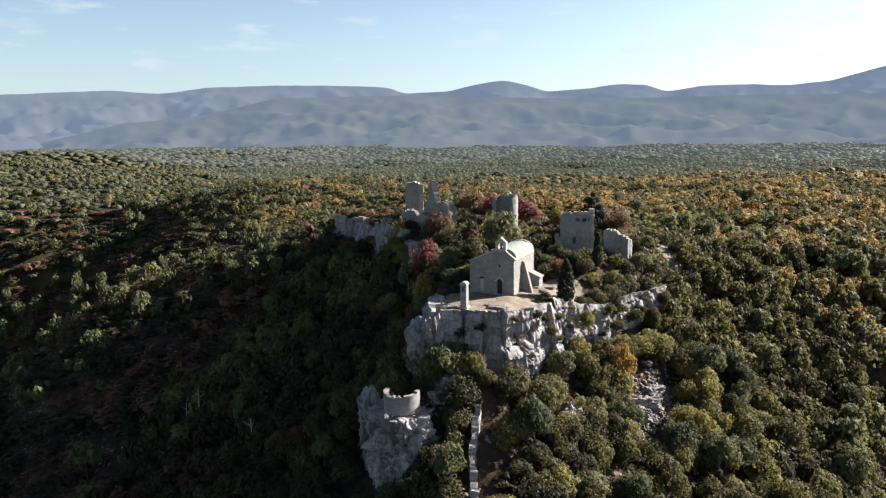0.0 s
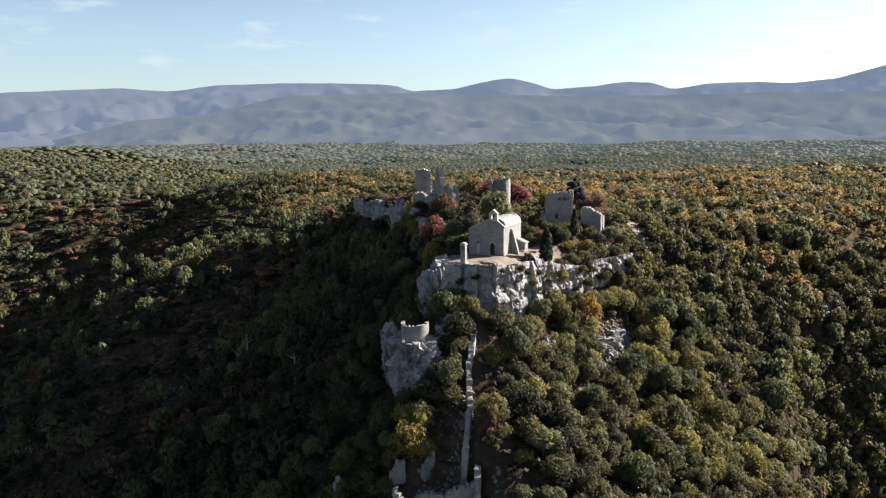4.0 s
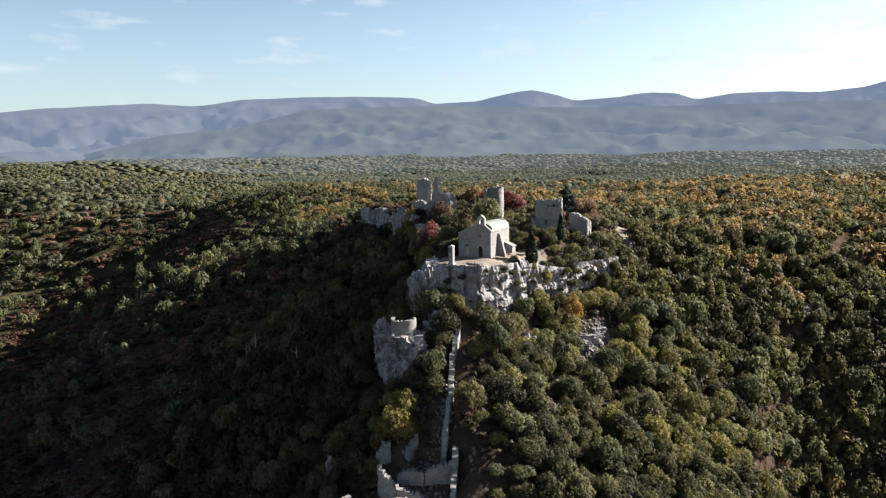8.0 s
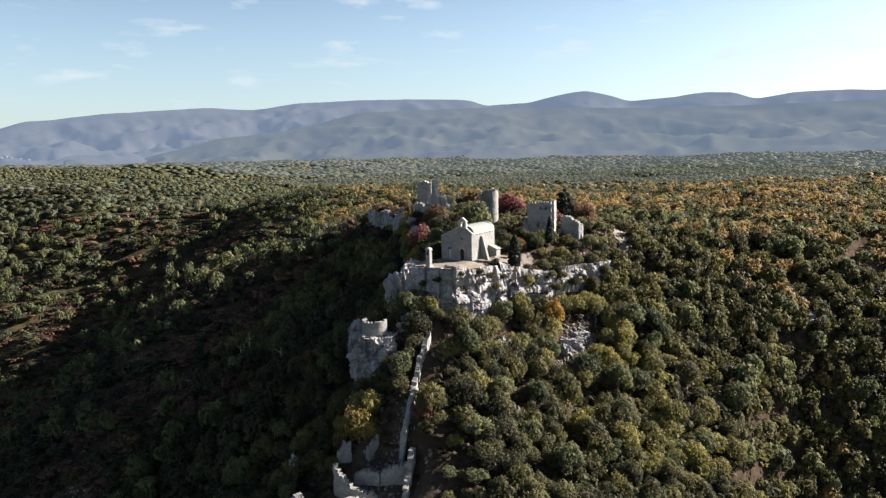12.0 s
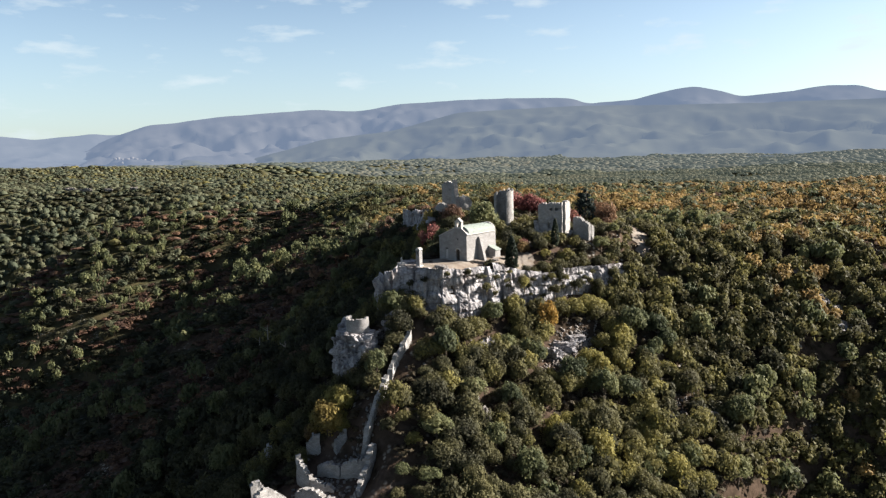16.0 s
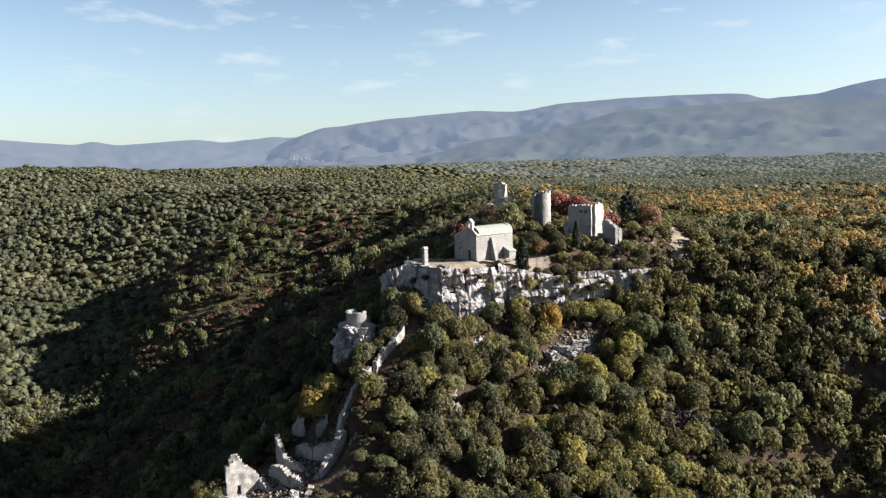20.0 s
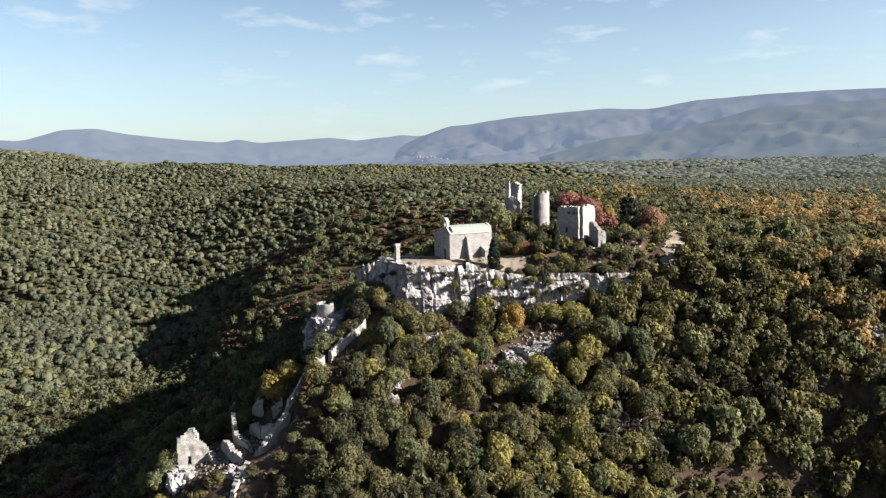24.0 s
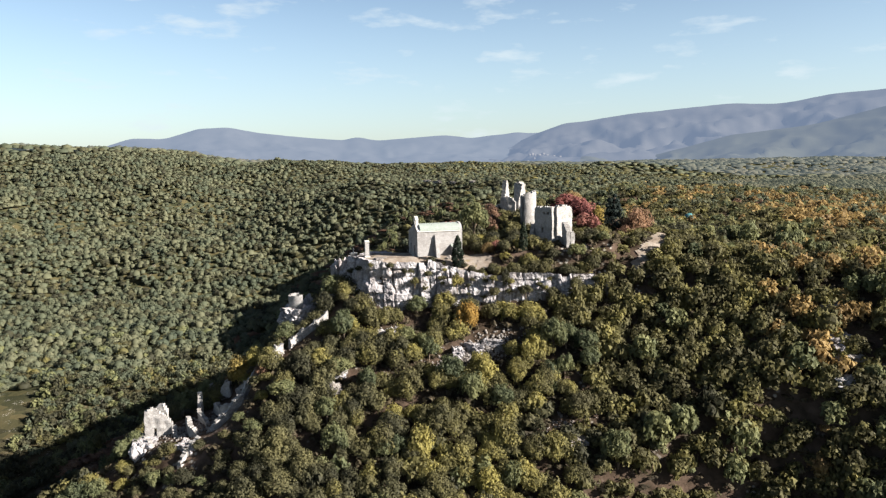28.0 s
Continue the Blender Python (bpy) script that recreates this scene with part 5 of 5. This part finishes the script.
# ---------------------------------------------------------------- castle ruins
def build_tower():
    z = gz(-12, 32.5)
    t = thing("round_tower", "tall ruined round limestone tower, open at the back", "tower", (-12.2, 31.6, z - 0.6))
    for a0, a1, hs, sd in ((-42, 70, [9.2, 9.6, 9.7, 9.6], 3), (70, 196, [9.6, 9.5, 9.3, 9.0, 8.6], 8)):
        o = part("wall", curved_wall_bm(2.35, 0.7, a0, a1, hs, sd, 0.3, 0.06), M_RUIN, t)
        o.scale = (0.94, 0.86, 1.0)


def build_keep():
    z = gz(2, 31) - 0.5
    k = thing("ruined_keep", "ruined square limestone keep with small windows high in its wall", "ruin", (1.5, 31.5, z))
    wall_between("wall", (-0.3, 28.45), (5.0, 30.2), z, [7.8, 8.1, 8.2, 8.3, 8.3, 8.4], 0.9, 5, M_RUIN, k,
                 holes=[(2.9, 6.6, 3.3, 7.3), (4.1, 6.6, 4.5, 7.3), (5.0, 6.6, 5.3, 7.3), (2.3, 2.4, 2.7, 3.5)])
    wall_between("wall", (5.0, 30.7), (3.8, 35.1), z, [8.4, 8.5, 8.6, 8.4, 7.8], 0.9, 6, M_RUIN, k, label="sunlit return wall of the keep")
    wall_between("wall", (-0.9, 28.0), (0.9, 26.5), z, [4.6, 3.2, 2.4, 1.4], 0.85, 7, M_RUIN, k)
    # unseen wall added behind the windows so that they read dark
    wall_between("inner_wall", (0.1, 29.4), (4.4, 30.8), z, [7.9, 8.0, 8.0], 0.4, 15, M_RUIN, k, rag=0.1, rough=0.03)
    wall_between("low_wall", (1.3, 26.3), (6.4, 26.6), z - 0.4, [2.4, 1.4, 1.9, 1.1], 0.8, 9, M_RUIN, k)
    wall_between("low_wall", (6.5, 26.6), (7.2, 31.0), z - 0.6, [1.2, 2.0, 2.6], 0.8, 10, M_RUIN, k)
    z2 = gz(9.5, 30.8) - 0.8
    e = thing("ruined_curtain_wall", "broken curtain wall of pale limestone beside the keep", "ruin", (9.8, 30.8, z2))
    wall_between("wall", (7.4, 31.5), (12.0, 30.2), z2, [5.4, 5.8, 5.6, 4.9, 4.8, 4.2], 0.9, 12, M_RUIN, e)
    wall_between("wall", (11.8, 30.7), (12.0, 31.6), z2 - 0.3, [4.4, 4.2, 3.6], 0.8, 14, M_RUIN, e)


def build_west_ruin():
    z = gz(-33, 39) - 0.6
    w = thing("ruined_tower_house", "tall broken walls of a ruined limestone tower house", "ruin", (-32, 38, z))
    wall_between("wall", (-38.3, 40.4), (-34.8, 41.2), z, [7.9, 8.3, 8.5, 8.4, 8.2], 1.3, 21, M_RUIN, w, rag=0.3)
    wall_between("wall", (-34.7, 40.7), (-33.9, 38.9), z, [8.2, 7.4, 5.0, 3.2], 1.0, 22, M_RUIN, w, rag=0.3)
    wall_between("wall", (-31.6, 35.8), (-25.9, 31.0), z, [2.2, 2.8, 3.4, 4.8, 7.4, 9.5, 9.2, 6.6, 5.2, 4.6], 1.1, 23, M_RUIN, w, rag=0.3)
    wall_between("wall", (-25.7, 31.3), (-23.6, 33.8), z, [4.8, 5.2, 5.0, 3.6], 1.0, 24, M_RUIN, w, rag=0.3)
    wall_between("low_wall", (-32.4, 33.6), (-26.6, 29.6), z - 1.6, [2.4, 3.6, 4.4, 4.2, 3.6, 2.6], 1.5, 28, M_RUIN, w)
    wall_between("low_wall", (-37.5, 36.2), (-32.5, 34.6), z - 0.5, [2.0, 3.2, 3.6, 2.6], 0.9, 25, M_RUIN, w)
    wall_between("low_wall", (-41.0, 38.5), (-36.5, 34.5), z - 1.5, [1.6, 2.0, 1.4, 2.2], 0.8, 26, M_RUIN, w)


build_tower()
build_keep()
build_west_ruin()


# ---------------------------------------------------------------- turret on its rock, rampart, lower ruins
def rock_thing(name, x, y, z, sx, sy, sz, seed, label, rz=0.0, mat=None, sub=5, rough=0.32, flat=0.0, group=""):
    me = bpy.data.meshes.new(name)
    bm = rock_bm(sx, sy, sz, seed, sub, rough, flat)
    bm.to_mesh(me)
    bm.free()
    me.materials.append(mat or M_ROCK)
    ob = tagged(new(name, me), label, "rock", group)
    ob.matrix_basis = pose(x, y, z, 0, 0, rz)
    return ob


rock_thing("rock_pinnacle", -6.0, -25.7, -13.4, 3.5, 2.9, 3.7, 3.1, "pale limestone pinnacle under the round turret", 20, rough=0.45, flat=0.12, sub=6)
rock_thing("rock_pinnacle", -10.8, -23.4, -14.6, 2.5, 2.9, 4.4, 6.4, "grey limestone outcrop beside the turret rock", 40, rough=0.5, sub=6)
rock_thing("rock_pinnacle", -6.2, -27.6, -16.6, 2.6, 2.0, 2.9, 9.7, "streaked limestone foot of the turret rock", 0, rough=0.4)
turret = thing("round_turret", "stub of a pale round turret on a limestone pinnacle", "turret", (-6.3, -25.0, -9.9))
part("wall", curved_wall_bm(2.05, 0.45, -188, 12, [2.5, 2.4, 2.3, 2.3, 2.4, 2.6], 31, 0.22, 0.03, 0.12), M_CHAPEL, turret)

ramp = thing("rampart_wall", "narrow ruined rampart wall of rough stone running down the ridge", "ruin", (4, -28, -17))
RAMP_TOP = [(2.0, -20.3), (2.6, -23.0), (3.4, -26.0), (4.6, -28.5)]
for i, (a, b) in enumerate(zip(RAMP_TOP, RAMP_TOP[1:])):
    za, zb = gz(*a) - 0.8, gz(*b) - 0.8
    wall_between("wall", a, b, za, [2.6, 2.4, 2.6], 0.75, 40 + i, M_RUIN, ramp, z1=zb, rag=0.22, rough=0.2)
RAMP_LOW = [(5.2, -30.0), (6.6, -33.0), (7.2, -36.2), (8.0, -39.0)]
for i, (a, b) in enumerate(zip(RAMP_LOW, RAMP_LOW[1:])):
    za, zb = gz(*a) - 0.8, gz(*b) - 0.8
    wall_between("wall", a, b, za, [2.8, 3.4, 2.6], 0.8, 50 + i, M_RUIN, ramp, z1=zb, rag=0.35, rough=0.18)

low = thing("ruined_hamlet_house", "roofless ruined stone houses with broken gables on the spur", "ruin", (5, -48, -30))
UPPER_WALLS = [
    ((9.8, -38.2), (12.1, -44.4), -27.4, -31.0, [4.9, 5.2, 4.6, 4.2, 4.0, 3.2], ()),
    ((12.0, -44.5), (10.4, -45.4), -30.6, -30.6, [3.2, 1.8, 1.2], ()),
    ((0.9, -46.1), (4.1, -46.4), -30.2, -30.2, [6.2, 5.2, 4.2, 3.5], ()),
    ((4.1, -46.4), (7.7, -44.9), -30.2, -30.2, [3.5, 2.9, 2.2], ()),
    ((3.3, -48.7), (9.5, -48.0), -31.2, -31.2, [2.6, 3.6, 4.0, 3.9, 3.4], ()),
    ((9.5, -48.0), (11.2, -46.6), -31.0, -30.6, [3.5, 2.6, 1.8], ()),
    ((2.4, -43.4), (6.5, -42.4), -28.8, -28.8, [2.4, 3.2, 3.4, 3.2], ()),
    ((6.5, -42.3), (10.6, -39.8), -28.6, -27.6, [3.0, 3.6, 3.6], ()),
]
LOWER_WALLS = [
    ((-2.0, -41.9), (-0.8, -40.1), -27.2, -26.8, [2.6, 4.0, 4.0], ()),
    ((1.8, -39.2), (2.5, -37.4), -26.4, -26.0, [2.4, 3.8], ()),
    ((3.6, -56.4), (4.6, -51.4), -31.8, -31.4, [5.6, 6.5, 6.3, 5.2, 4.8, 3.0], [(1.5, 1.0, 2.2, 2.5)]),
    ((4.8, -51.2), (8.0, -50.8), -31.2, -31.4, [2.6, 1.8, 1.2], ()),
    ((4.2, -56.5), (8.8, -54.8), -32.2, -32.2, [1.9, 1.4, 1.8, 1.2], ()),
    ((-0.4, -54.2), (0.4, -52.4), -32.0, -31.6, [5.6, 6.2, 4.6], ()),
    ((13.4, -46.5), (16.9, -50.0), -32.0, -34.0, [3.4, 3.8, 3.4, 2.4], ()),
    ((-9.8, -44.5), (-9.2, -43.5), -31.4, -31.0, [4.6, 6.2, 5.0], ()),
]
for i, (a, b, z0, z1, hs, holes) in enumerate(UPPER_WALLS + LOWER_WALLS):
    wall_between("wall", a, b, z0 - 0.6, hs, 0.8, 60 + i, M_RUIN, low, holes=holes, z1=z1 - 0.6, rag=0.4, rough=0.14)
rock_thing("rock_outcrop", 5.4, -56.4, -33.6, 3.6, 2.6, 2.9, 14.2, "pale limestone knoll under the ruined houses", 10, rough=0.35, flat=0.2)
rock_thing("rock_outcrop", 13.4, -48.0, -31.6, 2.4, 1.8, 1.6, 15.7, "pale limestone ledge beside the ruined houses", 60, rough=0.4)


# ---------------------------------------------------------------- outcrops, scree, special trees, small things
for i, (x, y, dz, sx, sy, sz) in enumerate(((11.6, -10.4, 0.2, 1.8, 2.0, 1.9), (10.6, -8.4, 0.0, 1.3, 1.4, 1.4), (18.6, 2.6, 0.2, 1.2, 1.9, 1.0), (19.0, 5.8, 0.2, 1.1, 2.2, 0.9), (19.6, 9.4, 0.1, 1.0, 1.8, 0.8),
                                            (15.6, -20.5, 0.2, 1.2, 1.4, 1.2), (18.9, 34.8, -0.6, 1.8, 1.6, 2.6), (17.2, 30.0, -1.5, 1.6, 1.8, 2.4), (52.0, 62.0, 0.2, 3.2, 2.0, 1.2), (57.0, 58.0, 0.2, 2.6, 1.8, 1.2),
                                            (46.0, 66.0, 0.0, 2.2, 1.8, 0.9), (-3.0, -19.0, 0.3, 2.0, 1.6, 1.8), (-7.6, -15.6, 4.2, 2.0, 2.1, 4.2))):
    rock_thing("rock_outcrop", x, y, gz(x, y) + dz, sx, sy, sz, 20.3 + i * 1.7, "weathered pale limestone outcrop among the bushes", i * 37, sub=4, rough=0.45, group="outcrops on the hill")

rng2 = np.random.default_rng(77)
vs, fs = [], []
cube = np.array([(-1, -1, -1), (1, -1, -1), (1, 1, -1), (-1, 1, -1), (-1, -1, 1), (1, -1, 1), (1, 1, 1), (-1, 1, 1)], float)
cf = np.array([(0, 3, 2, 1), (4, 5, 6, 7), (0, 1, 5, 4), (1, 2, 6, 5), (2, 3, 7, 6), (3, 0, 4, 7)])
for cx, cy, rx, ry, count in ((20.0, 6.0, 3.2, 8.5, 700), (11.8, -10.0, 2.2, 3.0, 160), (39.0, 14.5, 2.0, 6.0, 70), (6.0, -36.0, 1.6, 6.0, 200), (7.0, -48.0, 5.0, 6.0, 300), (20.0, 47.0, 3.0, 6.0, 160), (-4.0, -20.0, 3.0, 3.0, 120), (3.0, 24.0, 6.0, 4.0, 160)):
    px, py = cx + rng2.normal(size=count) * rx * 0.5, cy + rng2.normal(size=count) * ry * 0.5
    pz = ground(px, py)
    for x, y, z in zip(px, py, pz):
        s = rng2.uniform(0.1, 0.3) * rng2.uniform(0.5, 1.0, 3)
        a = rng2.uniform(0, 6.28)
        c = cube * s * rng2.uniform(0.75, 1.2, (8, 1))
        c = np.stack([c[:, 0] * math.cos(a) - c[:, 1] * math.sin(a), c[:, 0] * math.sin(a) + c[:, 1] * math.cos(a), c[:, 2]], 1) + (x, y, z + 0.05)
        fs.append(cf + 8 * len(vs))
        vs.append(c)
tagged(new("scree", quad_mesh("scree", np.concatenate(vs), np.concatenate(fs), M_RUBBLE)), "loose pale limestone scree and fallen masonry on the slopes", "scree", kind="stuff")

# kind, place, crown radius, height (below zero: level of the tree top)
ACCENT_TREES = [
    ("cypress", 6.2, 7.0, 1.35, -5.2), ("cypress", 8.1, 21.4, 0.95, -7.6), ("golden_oak", 15.0, 6.1, 2.7, 7.6), ("pine", -7.8, 16.0, 4.0, -12.0), ("pine", 16.6, -20.4, 2.9, 4.8),
    ("pine", 17.2, -31.6, 3.2, 4.6), ("russet_oak", 9.7, -34.4, 2.0, 3.0), ("evergreen_oak", -9.6, -18.6, 2.4, 4.2), ("evergreen_oak", -4.6, -19.2, 2.2, 3.8), ("evergreen_oak", -13.6, -12.4, 2.6, 4.4),
    ("smoke_tree", -20.8, 13.6, 3.0, -6.8), ("smoke_tree", -20.0, 46.5, 4.8, -12.6), ("smoke_tree", -14.0, 47.5, 4.4, -12.2), ("smoke_tree", -0.8, 42.2, 3.6, -9.2), ("ochre_oak", -27.0, 52.0, 4.4, 8.0),
    ("yellow_maple", -35.0, 29.0, 2.8, -9.2),
]
CASTLE_TREES = [
    ("yellow_maple", -6.0, 48.0, 2.0, 6.0), ("cedar", 1.6, 47.6, 4.6, -12.8), ("cedar", -26.0, 60.0, 3.0, 10.0), ("russet_oak", 1.5, 55.0, 3.4, -10.4), ("russet_oak", 6.0, 50.6, 3.6, -10.2),
    ("russet_oak", 8.0, 47.0, 2.8, -6.0), ("ochre_oak", 4.0, 14.8, 1.6, 3.2), ("smoke_tree", 2.4, 17.4, 1.4, 3.0), ("yellow_maple", -0.6, -38.2, 3.7, 6.6), ("ochre_oak", -3.2, -39.4, 2.0, 3.8),
    ("russet_oak", -24.5, 27.0, 3.6, 6.0), ("russet_oak", -17.0, 24.0, 3.0, 5.4), ("evergreen_oak", -20.0, 21.0, 3.2, 6.0), ("evergreen_oak", -2.4, 18.6, 2.4, 4.4), ("evergreen_oak", 4.8, 20.5, 2.0, 4.0),
    ("evergreen_oak", -13.4, 17.6, 3.0, -6.8), ("yellow_maple", -19.4, 8.8, 2.9, -2.0), ("yellow_maple", -17.3, 5.5, 3.0, -2.0), ("yellow_maple", -17.2, 11.2, 2.4, -2.0),
]
GARDEN_TREES = [
    ("evergreen_oak", -11.6, 11.0, 2.2, 3.4), ("evergreen_oak", -6.6, 13.2, 2.4, 4.6), ("evergreen_oak", 0.4, 22.8, 2.2, 4.4),
    ("evergreen_oak", 6.6, 17.6, 1.9, 3.6), ("evergreen_oak", 11.2, 18.0, 1.8, 2.8), ("downy_oak", 11.6, 22.6, 1.7, 2.4), ("evergreen_oak", 12.0, 26.4, 2.0, 2.8), ("evergreen_oak", 15.4, 28.0, 2.0, 3.0),
    ("evergreen_oak", 9.4, 14.0, 1.7, 3.0), ("evergreen_oak", 15.8, 34.0, 2.4, 3.4), ("evergreen_oak", 11.5, 36.0, 2.4, 3.4), ("downy_oak", 8.5, 40.0, 2.2, 3.4),
]
EDGE_TREES = [
    ("evergreen_oak", 6.2, 24.6, 1.9, 2.8), ("evergreen_oak", 8.9, 9.8, 1.0, 1.5), ("evergreen_oak", 7.6, 4.4, 0.8, 1.1), ("evergreen_oak", 8.4, 11.6, 1.3, 1.9), ("downy_oak", 2.6, -11.2, 0.9, 1.0),
    ("evergreen_oak", 9.6, 10.4, 1.4, 2.4), ("evergreen_oak", -1.2, -15.2, 2.6, 4.4), ("downy_oak", 1.6, -17.0, 1.8, 2.4), ("evergreen_oak", -9.6, -22.6, 1.3, 2.0),
]
for i, (sp, x, y, r, h) in enumerate(ACCENT_TREES + CASTLE_TREES + GARDEN_TREES + EDGE_TREES):
    h = h if h > 0 else -h - gz(x, y) + 0.1
    low_crown = SPECIES[sp][0] == "round" and r > 1.2
    tree(sp, x, y, r, h * (1.15 if low_crown else 1.0), i % SHAPES, i * 61 % 360, z=gz(x, y) - (0.15 * h if low_crown else 0.1), group="trees round the castle" if y > -15 else "trees on the hill")

# bushes in the cracks and on the lip of the cliff
brng = random.Random(19)
for i in range(116):
    k = brng.randrange(2, len(RIM_EAST) - 1)
    f = brng.random()
    (ax, ay), (bx, by) = RIM_EAST[k], RIM_EAST[k + 1]
    d = math.dist((ax, ay), (bx, by))
    nx, ny = (by - ay) / d, -(bx - ax) / d
    on_top = i % 2 == 0
    if k < 6 and (on_top or i % 5):
        continue
    off = -brng.uniform(0.8, 3.6) if on_top else brng.uniform(0.5, 1.2)
    x, y = ax + (bx - ax) * f + nx * off, ay + (by - ay) * f + ny * off
    lip = gz(ax + (bx - ax) * f - nx * 2, ay + (by - ay) * f - ny * 2)
    r = brng.uniform(0.55, 1.15)
    tree(brng.choice(("evergreen_oak", "evergreen_oak", "downy_oak")), x, y, r, r * brng.uniform(1.4, 2.0), i % SHAPES, i * 53, z=gz(x, y) - 0.1 if on_top else lip - brng.uniform(0.6, 4.6),
         label="small bush rooted in the cracks of the limestone cliff" if not on_top else "low green bush on the lip of the cliff", group="bushes on the cliff", name="cliff_bush")

# the larger bushes on the cliff's ledges: kind, place, foot, crown radius, height
for i, (sp, x, y, z, r, h) in enumerate([
    ("downy_oak", 10.2, 5.4, -5.6, 1.5, 3.6), ("evergreen_oak", 12.8, 15.2, -6.0, 1.1, 4.8), ("evergreen_oak", 15.3, 18.6, -7.2, 1.6, 2.8), ("evergreen_oak", 18.6, 28.4, -6.6, 1.6, 4.0),
    ("downy_oak", 6.7, -2.7, -5.2, 1.1, 2.2), ("downy_oak", 6.9, -0.4, -6.4, 1.2, 2.0), ("ochre_oak", 2.3, -10.3, -1.6, 1.0, 1.7), ("evergreen_oak", 17.3, 23.6, -7.4, 1.4, 2.4), ("downy_oak", 13.2, 12.4, -7.6, 1.5, 2.6),
]):
    tree(sp, x, y, r, h, i % SHAPES, i * 77, z=z, label="sunlit bush growing on a ledge of the limestone cliff", group="bushes on the cliff", name="cliff_bush")

wrng = random.Random(31)
for i in range(54):
    k = wrng.randrange(0, len(RIM_WEST) - 1)
    f = wrng.random()
    (ax, ay), (bx, by) = RIM_WEST[k], RIM_WEST[k + 1]
    d = math.dist((ax, ay), (bx, by))
    nx, ny = (by - ay) / d, -(bx - ax) / d
    on_top = i % 3 == 0
    off = -wrng.uniform(0.5, 3.0) if on_top else wrng.uniform(0.9, 2.2)
    x, y = ax + (bx - ax) * f + nx * off, ay + (by - ay) * f + ny * off
    lip = gz(ax + (bx - ax) * f - nx * 2.3, ay + (by - ay) * f - ny * 2.3)
    r = wrng.uniform(1.0, 2.2)
    tree(wrng.choice(("evergreen_oak", "evergreen_oak", "russet_oak", "downy_oak")), x, y, r, r * wrng.uniform(1.2, 1.7), i % SHAPES, i * 53, z=gz(x, y) - 0.1 if on_top else lip - wrng.uniform(3.0, 11.0),
         label="dark bush rooted in a hollow of the west cliff" if not on_top else "low bush on the lip of the west cliff", group="bushes on the west cliff", name="cliff_bush")


def dead_snag(x, y, high, lean, seed):
    rng = random.Random(seed)
    ob = thing("dead_snag", "bleached bare trunk of a dead tree on the shaded slope", "dead tree", (x, y, gz(x, y)), seed * 70, "dead trees")
    bm = bmesh.new()
    limb_bm(bm, (0, 0, -0.4), (lean, 0, high), 0.2, 0.05)
    part("trunk", bm, M_DEADWOOD, ob)
    for i in range(4):
        a, h = rng.uniform(0, 6.28), high * rng.uniform(0.45, 0.85)
        bm = bmesh.new()
        limb_bm(bm, (lean * h / high, 0, h), (lean * h / high + 1.2 * math.cos(a), 1.2 * math.sin(a), h + rng.uniform(0.5, 1.2)), 0.07, 0.02, 5)
        part("branch", bm, M_DEADWOOD, ob)


for i, (x, y, h) in enumerate(((-53.6, -9.3, 6.5), (-55.7, -10.5, 5.0), (-34.0, -20.0, 5.2))):
    dead_snag(x, y, h, 0.4 - 0.3 * i, i + 3)

# pale rock ledges showing through the far woods
for i, (x, y, sx, sy, sz) in enumerate(((-582, 192, 6, 1.6, 1.4), (-562, 203, 4, 1.4, 1.2), (-600, 187, 5, 1.6, 1.2), (-544, 218, 3, 1.4, 1.2), (55.5, 61.5, 2.2, 1.3, 0.8), (42.3, 15.6, 1.7, 2.6, 0.7), (19.4, -22.6, 1.5, 1.4, 1.8))):
    rock_thing("rock_ledge", x, y, gz(x, y) + sz * 0.5 + (3.6 if x < -300 else 0.0), sx, sy, sz, 51.3 + i * 2.1, "pale limestone ledge showing through the woods", 25 + i * 9, mat=M_RUBBLE, sub=4, rough=0.45, group="rock ledges")

# village on the plain before the mountains, its walls under the same painted haze glow
range_verts = bpy.data.objects["backdrop_range"].data.vertices
vrng = random.Random(5)
vs, fs = [], []
for i in range(30):
    az = 63.4 + vrng.gauss(0, 0.9)
    row = vrng.choice((9, 10, 11, 12))
    k = (int((az + 30) / 0.22)) * 36 + row
    p = range_verts[k].co
    s = np.array([vrng.uniform(4, 8), vrng.uniform(4, 8), vrng.uniform(3, 6)])
    fs.append(cf + 8 * len(vs))
    vs.append(cube * s + (p.x + vrng.uniform(-12, 12), p.y + vrng.uniform(-12, 12), p.z + s[2] * 0.7))
tagged(new("backdrop_village", quad_mesh("village", np.concatenate(vs), np.concatenate(fs), mountain_mat("hazy_village_walls", (0.45, 0.42, 0.38), (0.06, 0.075, 0.108), 0.86))), "tiny pale houses of a village far off at the mountain foot", "village", kind="stuff")

dome_house = thing("domed_cistern", "small round cistern with a weathered teal dome among the trees", "cistern", (-58.0, 114.5, gz(-58, 114.5) - 0.8))
bm = bmesh.new()
bmesh.ops.create_cone(bm, cap_ends=True, segments=24, radius1=2.0, radius2=2.0, depth=3.2, matrix=Matrix.Translation((0, 0, 1.4)))
part("drum", bm, M_RENDER, dome_house)
bm = bmesh.new()
bmesh.ops.create_uvsphere(bm, u_segments=24, v_segments=12, radius=2.1)
bmesh.ops.delete(bm, geom=[v for v in bm.verts if v.co.z < -0.05], context="VERTS")
bmesh.ops.translate(bm, vec=(0, 0, 3.0), verts=bm.verts)
part("dome", bm, M_DOME, dome_house, "weathered teal dome", True)
